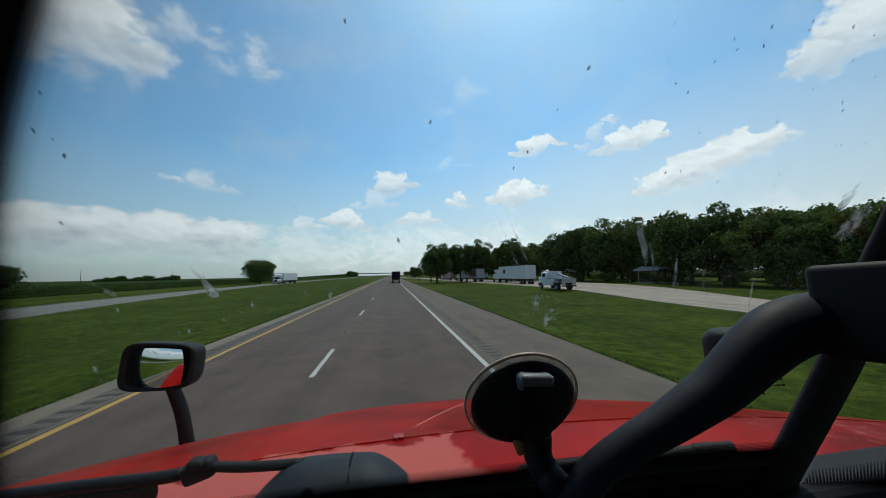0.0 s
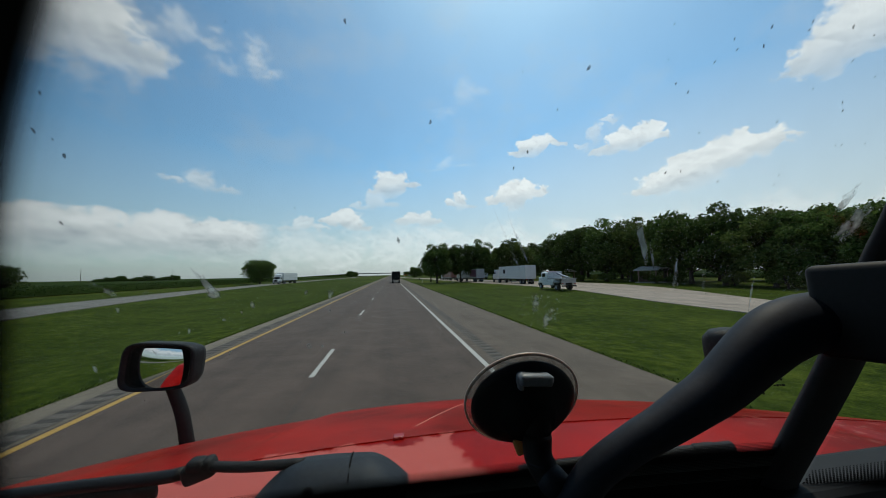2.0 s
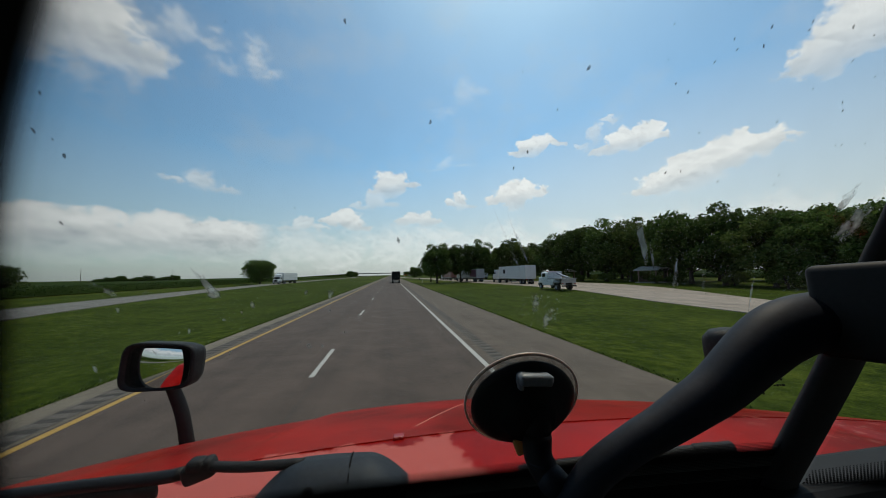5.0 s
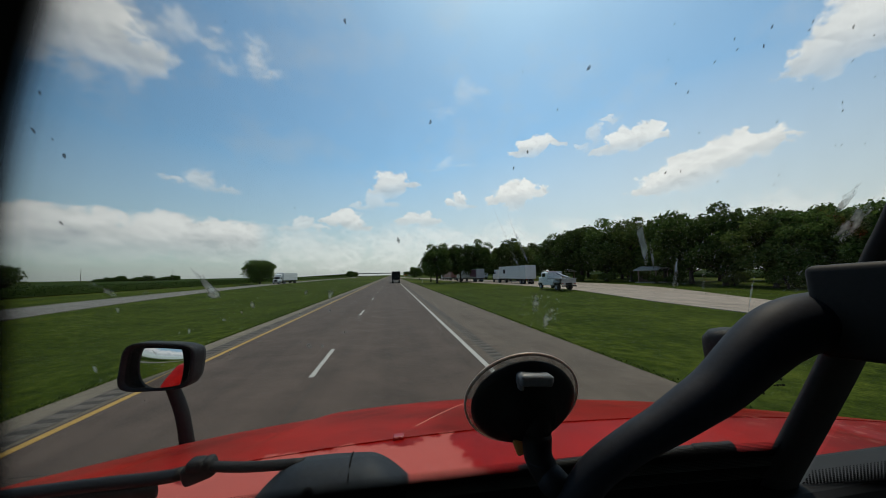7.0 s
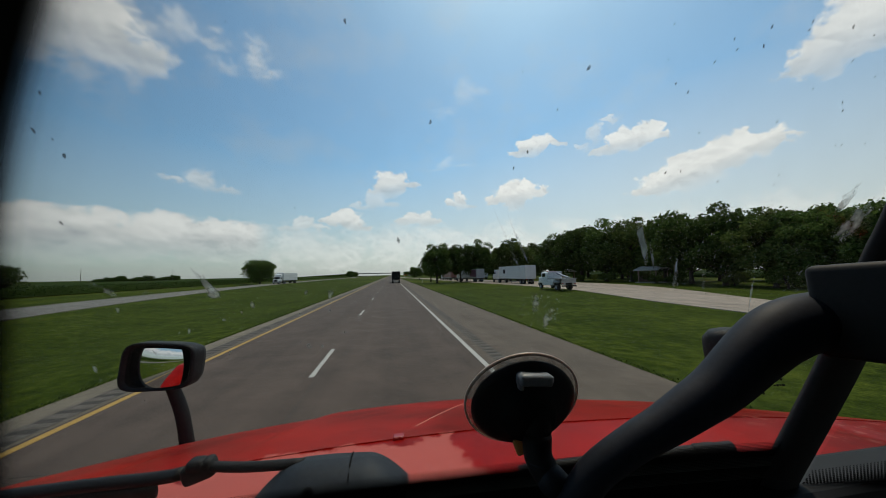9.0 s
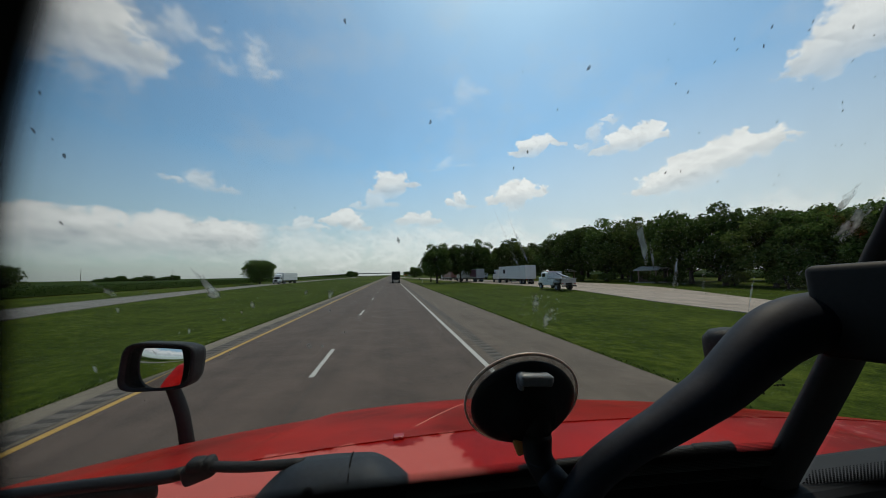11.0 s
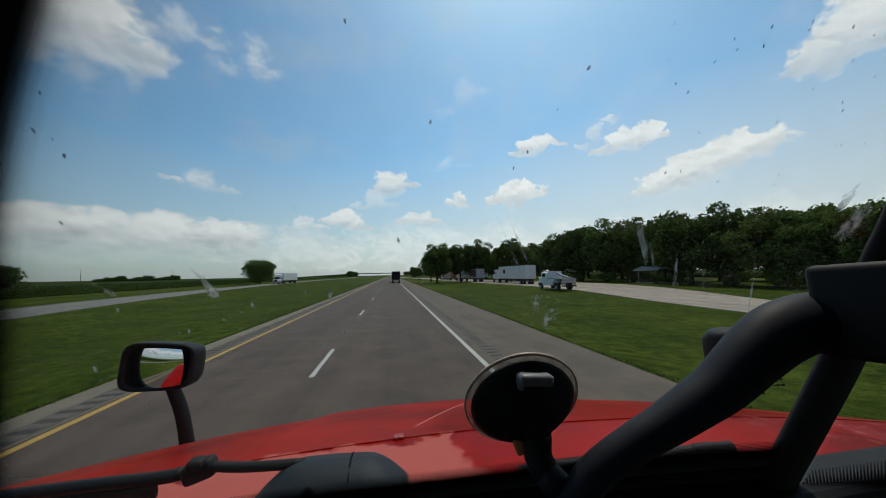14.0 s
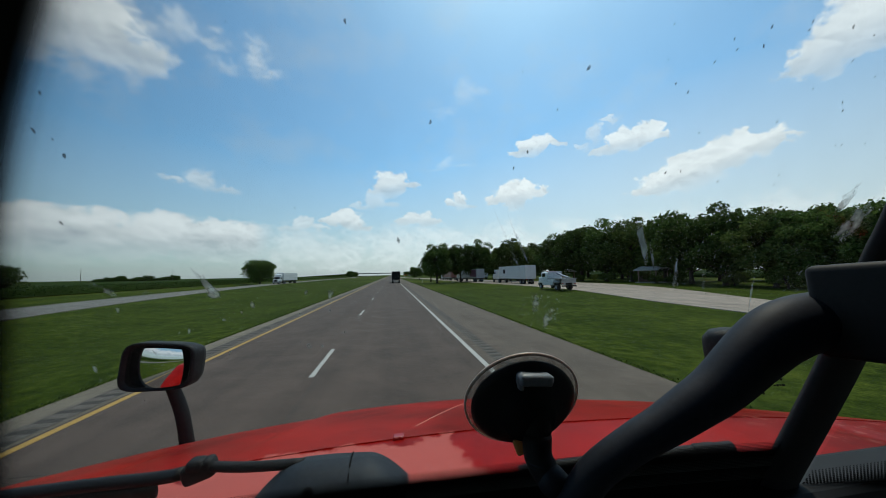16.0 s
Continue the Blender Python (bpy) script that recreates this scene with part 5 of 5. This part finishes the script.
# ---------------------------------------------------------------- vehicles
def semi(x, y, turn, panel, label, length=15.0, tractor=True, group="", tall=2.8):
    t = thing("semi_truck", pose(x, y, -0.012, 0, 0, turn), label, "truck", group)
    mid = 1.15 + tall / 2
    body = boxed(0, length / 2, mid, 2.6, length, tall, 0.03)
    b = part("trailer", body, panel, t)
    for i in range(int(length / 1.2)):
        for s in (-1, 1):
            bm = boxed(s * 1.303, 0.6 + 1.2 * i, mid, 0.012, 0.05, tall - 0.1)
            part("side_rib", bm, panel, b)
    for s in (-1, 1):
        part("trailer_door", boxed(s * 0.64, -0.02, mid, 1.24, 0.05, tall - 0.1, 0.01), panel, b)
        part("tail_lamp", boxed(s * 1.05, -0.05, 1.05, 0.24, 0.04, 0.10, 0.01), M_LAMP, b)
        part("side_rail", boxed(s * 1.28, length / 2, 1.12, 0.08, length, 0.14, 0.01), M_STEEL, b)
    part("rear_bar", boxed(0, 0.0, 0.62, 2.4, 0.1, 0.1, 0.02), M_STEEL, b)
    for s in (-1, 1):
        part("bar_strut", boxed(s * 0.6, 0.0, 0.88, 0.08, 0.08, 0.5), M_STEEL, b)
        for yy in (1.3, 2.6):
            wheel(t, s * 1.0, yy, 0.50, 0.5, s)
        part("landing_leg", boxed(s * 0.8, length - 3.2, 0.62, 0.12, 0.12, 1.2, 0.01), M_STEEL, b)
    part("trailer_frame", boxed(0, length / 2, 1.0, 1.0, length * 0.96, 0.22), M_BLACK, t)
    if tractor:
        o = length + 0.7
        c = part("cab", boxed(0, o + 1.6, 2.2, 2.4, 3.0, 2.5, 0.18, 3), M_TRAILER, t, "white sleeper cab", True)
        bm = boxed(0, o + 3.7, 1.65, 2.1, 1.7, 1.3, 0.2, 3)
        part("cab_hood", bm, M_TRAILER, t, "", True)
        part("cab_windshield", boxed(0, o + 3.08, 2.75, 2.0, 0.06, 0.7, 0.02), M_VGLASS, c)
        for s in (-1, 1):
            part("cab_window", boxed(s * 1.2, o + 2.4, 2.65, 0.04, 0.8, 0.6, 0.01), M_VGLASS, c)
            wheel(t, s * 1.0, o + 3.9, 0.50, 0.3, s)
            wheel(t, s * 0.95, o - 0.3, 0.50, 0.5, s)
            part("fuel_tank", boxed(s * 1.0, o + 1.3, 0.85, 0.5, 1.4, 0.55, 0.15, 3), M_STEEL, t, "", True)
        part("cab_frame", boxed(0, o + 1.4, 0.85, 0.9, 6.2, 0.22), M_BLACK, t)
    return t


white_semi = semi(30.3, 66.0, 3, M_TRAILER, "parked semi truck with a marked white box trailer", group="parked trucks", tall=3.0)
part("dark_mark", boxed(-1.316, 11.5, 2.9, 0.012, 1.1, 1.0, 0.004), M_FRIT, white_semi, "small dark mark on the trailer side")
grey_semi = semi(26.6, 93.0, 8, M_TRAILER2, "parked semi truck with a dull grey box trailer", 13.5, group="parked trucks")
part("graphic_panel", boxed(-1.316, 3.0, 2.6, 0.012, 5.0, 2.1), mat("purple_print", (0.20, 0.07, 0.13), 0.5, var=0.5, scale=1.2, fine=6), grey_semi, "faded purple print on the trailer side")
semi(24.3, 122.0, 5, M_TRAILER3, "parked semi truck with a brownish red trailer", 13.5, group="parked trucks")
semi(38.5, 128.0, -4, M_TRAILER, "parked semi truck with a plain white box trailer", group="parked trucks")
semi(1.35, 100.0, 0, M_DARKTR, "dark trailer truck standing ahead in the lane", 12.0, tall=2.5)


def service_truck(x, y, turn):
    t = thing("service_truck", pose(x, y, -0.012, 0, 0, turn), "white flatbed service truck with a raised grey deck", "truck")
    c = part("cab", boxed(0, 4.9, 1.75, 2.15, 2.0, 1.6, 0.15, 3), M_TRAILER, t, "", True)
    part("cab_hood", boxed(0, 6.3, 1.35, 2.0, 1.4, 0.9, 0.15, 3), M_TRAILER, t, "", True)
    part("rear_window", boxed(0, 3.9, 2.15, 1.5, 0.03, 0.5, 0.01), M_VGLASS, c)
    for s in (-1, 1):
        part("side_window", boxed(s * 1.075, 5.0, 2.1, 0.03, 1.0, 0.55, 0.01), M_VGLASS, c)
        wheel(t, s * 0.95, 6.2, 0.46, 0.28, s)
        wheel(t, s * 0.9, 1.4, 0.46, 0.5, s)
        part("fender", boxed(s * 0.98, 6.2, 1.08, 0.34, 1.35, 0.34, 0.12, 3), M_TRAILER, t, "", True)
        part("side_skirt", boxed(s * 1.02, 4.75, 0.82, 0.12, 1.7, 0.45, 0.04, 2), M_TRAILER, t)
        part("rear_fender", boxed(s * 1.0, 1.4, 1.12, 0.40, 1.5, 0.30, 0.10, 3), M_STEEL, t, "", True)
        part("locker", boxed(s * 1.0, 3.1, 1.0, 0.22, 1.5, 0.7, 0.03), M_TRAILER, t)
        part("tail_lamp", boxed(s * 0.9, -0.03, 0.95, 0.24, 0.04, 0.12, 0.01), M_LAMP, t)
        part("tool_box", boxed(s * 0.80, 2.6, 1.30, 0.5, 1.6, 0.5, 0.03), M_TRAILER, t)
    part("deck", boxed(0, 1.8, 1.62, 2.3, 3.8, 0.12, 0.02), M_STEEL, t)
    part("headboard", boxed(0, 3.65, 2.15, 2.2, 0.08, 1.0, 0.02), M_TRAILER, t)
    part("frame", boxed(0, 3.2, 0.92, 0.9, 6.6, 0.24), M_BLACK, t)
    part("tailboard", boxed(0, 0.0, 1.15, 2.2, 0.08, 0.75, 0.02), M_STEEL, t)
    part("rear_bumper", boxed(0, -0.08, 0.62, 2.2, 0.10, 0.18, 0.03), M_BLACK, t)
    part("boom", boxed(0.1, 1.7, 2.05, 0.25, 3.0, 0.22, 0.03, rot=Matrix.Rotation(radians(12), 3, "X")), M_STEEL, t)
    part("light_bar", boxed(0, 4.6, 2.63, 1.4, 0.25, 0.12, 0.03), M_LAMP, t)
    part("bumper", boxed(0, 7.02, 0.75, 2.2, 0.12, 0.3, 0.04), M_STEEL, t)
    return t


service_truck(24.0, 40.3, 0)


def box_truck(x, y, turn):
    t = thing("semi_truck", pose(x, y, 0, 0, 0, turn), "white semi truck coming down the opposite carriageway", "truck")
    part("trailer_box", boxed(0, -8.2, 2.65, 2.6, 14.4, 2.85, 0.05), M_TRAILER, t)
    part("roof_fairing", box(bmesh.new(), 0, 0.3, 3.1, 2.2, 1.4, 0.9, 0.2, 3, Matrix.Rotation(radians(-18), 3, "X")), M_TRAILER, t, "", True)
    part("cab_nose", boxed(0, 2.4, 1.3, 2.0, 1.5, 1.1, 0.2, 3), M_TRAILER, t, "", True)
    c = part("cab", boxed(0, 0.9, 1.75, 2.3, 2.0, 2.0, 0.25, 3), M_TRAILER, t, "", True)
    part("cab_windshield", boxed(0, 1.89, 2.15, 1.9, 0.05, 0.75, 0.02), M_VGLASS, c)
    part("grille", boxed(0, 3.15, 1.25, 1.3, 0.05, 0.7, 0.02), M_BLACK, c)
    part("bumper", boxed(0, 3.2, 0.65, 2.3, 0.14, 0.35, 0.04), M_STEEL, t)
    part("frame", boxed(0, -5.8, 0.95, 0.9, 17.5, 0.35), M_BLACK, t)
    for s in (-1, 1):
        part("cab_window", boxed(s * 1.15, 0.9, 2.15, 0.03, 0.9, 0.6, 0.01), M_VGLASS, c)
        wheel(t, s * 0.98, 2.2, 0.5, 0.28, s)
        for yy in (-1.6, -2.9, -12.8, -14.1):
            wheel(t, s * 0.95, yy, 0.5, 0.5, s)
    return t


box_truck(-42.5, 130, 176)


# ---------------------------------------------------------------- rest area
def shelter(x, y, turn):
    t = thing("picnic_shelter", pose(x, y, -0.03, 0, 0, turn), "small brick rest area shelter with a pale metal roof", "shelter")
    part("base", boxed(0, 0, 0.04, 5.4, 4.4, 0.14, 0.02), M_CONC, t)
    for sx in (-1, 1):
        for sy in (-1, 1):
            part("post", boxed(sx * 2.2, sy * 1.7, 1.3, 0.22, 0.22, 2.5, 0.02), M_BRICK, t)
    part("wall", boxed(0, 1.7, 0.75, 4.2, 0.2, 1.4, 0.01), M_BRICK, t)
    for s in (-1, 1):
        part("roof_panel", box(bmesh.new(), s * 1.45, 0, 2.98, 3.1, 4.8, 0.10, 0.01, 2, Matrix.Rotation(s * radians(16), 3, "Y")), M_ROOF, t)
    part("ridge_cap", boxed(0, 0, 3.42, 0.3, 4.9, 0.08, 0.02), M_ROOF, t)
    return t


shelter(54.0, 58.5, 20)
shelter(56.0, 96.0, 10)


def lamp_post(x, y, h, label):
    t = thing("street_lamp", pose(x, y, -0.05), label, "street lamp", "rest area lamps")
    part("pole", sweep(bmesh.new(), [Vector((0, 0, 0)), Vector((0, 0, h * 0.5)), Vector((0, 0, h))], lambda k: 0.09 - 0.04 * k, 10), M_STEEL, t, "", True)
    part("arm", sweep(bmesh.new(), smooth_path([(0, 0, h - 0.1), (-0.7, 0, h + 0.2), (-1.5, 0, h + 0.25)], 4), 0.035, 8), M_STEEL, t, "", True)
    part("lamp_head", boxed(-1.7, 0, h + 0.22, 0.6, 0.25, 0.12, 0.04, 2), M_STEEL, t, "", True)
    part("base_plate", boxed(0, 0, 0.05, 0.36, 0.36, 0.1, 0.02), M_CONC, t)
    return t


lamp_post(23.0, 108, 9, "grey steel lamp post at the truck lane")


def marker(x, y, h, material, label, w=0.03):
    t = thing("marker_post", pose(x, y, ground_z(x, y)), label, "post", "verge marker posts")
    part("post", boxed(0, 0, h / 2, w, w * 0.7, h + 0.1, 0.004), material, t)
    part("reflector", boxed(0, -w * 0.5, h - 0.12, w * 1.8, 0.008, 0.14, 0.002), M_SIGNW, t)
    return t


marker(12.0, 62, 1.2, M_BLACK, "thin dark marker post in the verge")
marker(9.2, 95, 1.2, M_SIGNW, "white marker post in the verge", 0.06)
marker(13.5, -6, 1.4, M_BLACK, "thin dark marker post in the verge")
for y in (140, 200, 260):
    marker(8.4, y, 1.2, M_SIGNW, "white marker post in the verge", 0.06)


def utility_pole(x, y, h):
    t = thing("utility_pole", pose(x, y, -0.3), "tall grey wooden utility pole on the field", "utility pole", "utility poles")
    part("pole", sweep(bmesh.new(), [Vector((0, 0, 0)), Vector((0, 0, h * 0.5)), Vector((0, 0, h))], lambda k: 0.17 - 0.06 * k, 8), M_WOOD, t, "", True)
    part("crossarm", boxed(0, 0, h - 0.6, 2.4, 0.12, 0.14), M_WOOD, t)
    return t


for x, y in ((-215, 260), (-200, 330), (-150, 380), (-118, 330), (-95, 420), (-70, 480)):
    utility_pole(x, y, 11)


def overpass(y):
    t = thing("overpass", pose(0, y, 0), "long pale concrete overpass across the road far ahead", "bridge")
    part("deck", boxed(-20, 0, 7.2, 190, 10, 1.3, 0.05), M_CONC, t)
    for s in (-1, 1):
        part("parapet", boxed(-20, s * 4.9, 8.3, 190, 0.3, 0.9, 0.02), M_CONC, t)
    for x in (-78, -38, 13, 40):
        for s in (-1, 1):
            part("pier", lathe(bmesh.new(), [(0.6, -0.5), (0.6, 6.6), (0, 6.6)], 14, Matrix.Translation((x, s * 3, 0))), M_CONC, t, "", True)
    for s in (-1, 1):
        bm = bmesh.new()
        x0 = -20 + s * 95
        v = [bm.verts.new(p) for p in ((x0, -9, 0), (x0, 9, 0), (x0, 5, 7.8), (x0, -5, 7.8), (x0 + s * 170, -6, 0), (x0 + s * 170, 6, 0))]
        for q in ((0, 1, 2, 3), (0, 3, 4), (1, 5, 2), (3, 2, 5, 4), (0, 4, 5, 1)):
            bm.faces.new([v[i] for i in q])
        part("embankment", bm, M_GRASS, t, "grassy embankment")
    return t


overpass(900)


# ---------------------------------------------------------------- along the rest of the road
def rest_sign(x, y):
    t = thing("rest_area_sign", pose(x, y, ground_z(x, y), 0, 0, -6), "blue rest area sign with white lettering on two posts", "road sign")
    for s in (-1, 1):
        part("post", boxed(s * 0.75, 0.05, 1.5, 0.10, 0.10, 3.2, 0.01), M_WOOD, t)
    part("panel", boxed(0, 0, 3.3, 3.0, 0.03, 2.9, 0.004), M_SIGN, t)
    bm = bmesh.new()
    for s in (-1, 1):
        box(bm, s * 1.47, -0.019, 3.3, 0.05, 0.006, 2.9)
        box(bm, 0, -0.019, 3.3 + s * 1.42, 2.9, 0.006, 0.05)
    part("border", bm, M_SIGNW, t)
    for word, z in (("REST", 4.0), ("AREA", 3.3)):
        cu = bpy.data.curves.new("lettering", "FONT")
        cu.body, cu.size, cu.align_x, cu.extrude = word, 0.72, "CENTER", 0.003
        cu.materials.append(M_SIGNW)
        ob = new("lettering", cu)
        ob.parent = t
        ob.matrix_basis = pose(0, -0.022, z, 90, 0, 0)
    bm = bmesh.new()
    box(bm, 0, 0, 0, 0.7, 0.006, 0.14)
    v = [bm.verts.new(q) for q in ((0.3, -0.003, 0.26), (0.3, -0.003, -0.26), (0.68, -0.003, 0))]
    bm.faces.new(v)
    bmesh.ops.rotate(bm, cent=(0, 0, 0), matrix=Matrix.Rotation(radians(-45), 3, "Y"), verts=bm.verts)
    bmesh.ops.translate(bm, vec=(0, -0.02, 2.6), verts=bm.verts)
    part("arrow", bm, M_SIGNW, t)
    return t


rest_sign(9.6, -26)
for x, y, h in ((38, 262, 8), (47, 270, 9), (62, 300, 5), (70, 318, 9), (52, 372, 9), (60, 380, 10), (36, 420, 8), (24, 520, 9)):
    copy_thing(lone, Matrix.LocRotScale((x, y, -0.05), Euler((0, 0, x)), (h / 11.0,) * 3))
utility_pole(48, 352, 9)
# painted gore where the slip road leaves
bm = bmesh.new()
for i in range(12):
    y = -112 + 5.0 * i
    a = ramp_row(y)[0] + 0.3
    b = ramp_row(y + 5.0)[0] + 0.3
    box(bm, (a + b) / 2, y + 2.5, 0.0025, 0.2, 5.2, 0.005, 0, 2, Matrix.Rotation(-math.atan2(b - a, 5.0), 3, "Z"))
part("gore_line", bm, M_WHITE, road, "solid white gore line")
for y, w in ((-84, 1.6), (-74, 2.5), (-64, 3.4)):
    for s in (-1, 1):
        part("gore_chevron", boxed(2.8 + w / 2 + s * w / 4, y, 0.0025, w / 2 * 1.05, 0.3, 0.005, rot=Matrix.Rotation(-s * 0.35, 3, "Z")), M_WHITE, road)


def road_sign(x, y, turn, w, h, mid, material, label, diamond=False, plates=1):
    """A sheet-metal sign on a steel post, with a pale rim."""
    t = thing("road_sign", pose(x, y, ground_z(x, y), 0, 0, turn), label, "road sign")
    part("post", boxed(0, 0.03, (mid + h / 2) / 2 - 0.1, 0.06, 0.04, mid + h / 2 + 0.2, 0.004), M_STEEL, t)
    rot = Matrix.Rotation(radians(45), 3, "Y") if diamond else None
    for i in range(plates):
        z = mid - i * (h + 0.06)
        b = part("panel", box(bmesh.new(), 0, 0, z, w, 0.01, h, 0.004, 2, rot), material, t)
        bm = bmesh.new()
        for k in (-1, 1):
            box(bm, k * (w / 2 - 0.035), 0, 0, 0.02, 0.004, h - 0.06)
            box(bm, 0, 0, k * (h / 2 - 0.035), w - 0.09, 0.004, 0.02)
        if rot is not None:
            bmesh.ops.rotate(bm, cent=(0, 0, 0), matrix=rot, verts=bm.verts)
        bmesh.ops.translate(bm, vec=(0, -0.009, z), verts=bm.verts)
        part("border", bm, M_FRIT if diamond else M_SIGNW, b)
    return t


M_ORANGE = mat("orange_sign_sheet", (0.62, 0.19, 0.02), 0.45, var=0.08, bump=0)
orange = road_sign(9.6, 221, -4, 1.22, 1.22, 2.6, M_ORANGE, "orange diamond warning sign on a steel post", diamond=True)
bm = bmesh.new()
box(bm, -0.10, -0.011, 2.55, 0.10, 0.004, 0.62)
v = [bm.verts.new(q) for q in ((-0.26, -0.012, 2.83), (0.06, -0.012, 2.83), (-0.10, -0.012, 3.08))]
bm.faces.new(v)
box(bm, 0.17, -0.011, 2.55, 0.05, 0.004, 0.50)
part("symbol", bm, M_FRIT, orange, "black arrow symbol")
road_sign(16.4, 289, -20, 0.9, 1.1, 2.3, M_SIGN, "small blue service sign on a post in the grass")
road_sign(12.4, -12, -10, 0.62, 0.62, 2.3, M_STEEL, "two grey sign plates on one post beside the slip road", plates=2)


def litter_bin(x, y):
    t = thing("litter_bin", pose(x, y, -0.03), "dark round litter bin on the rest area grass", "litter bin")
    part("body", lathe(bmesh.new(), [(0, 0), (0.26, 0), (0.29, 0.05), (0.31, 0.78), (0.29, 0.8), (0, 0.8)], 20), M_BLACK, t, "", True)
    part("lid", lathe(bmesh.new(), [(0.33, 0.79), (0.33, 0.84), (0.24, 0.95), (0.1, 1.0), (0, 1.0)], 20), M_GREYPL, t, "", True)
    return t


litter_bin(13.5, 154)
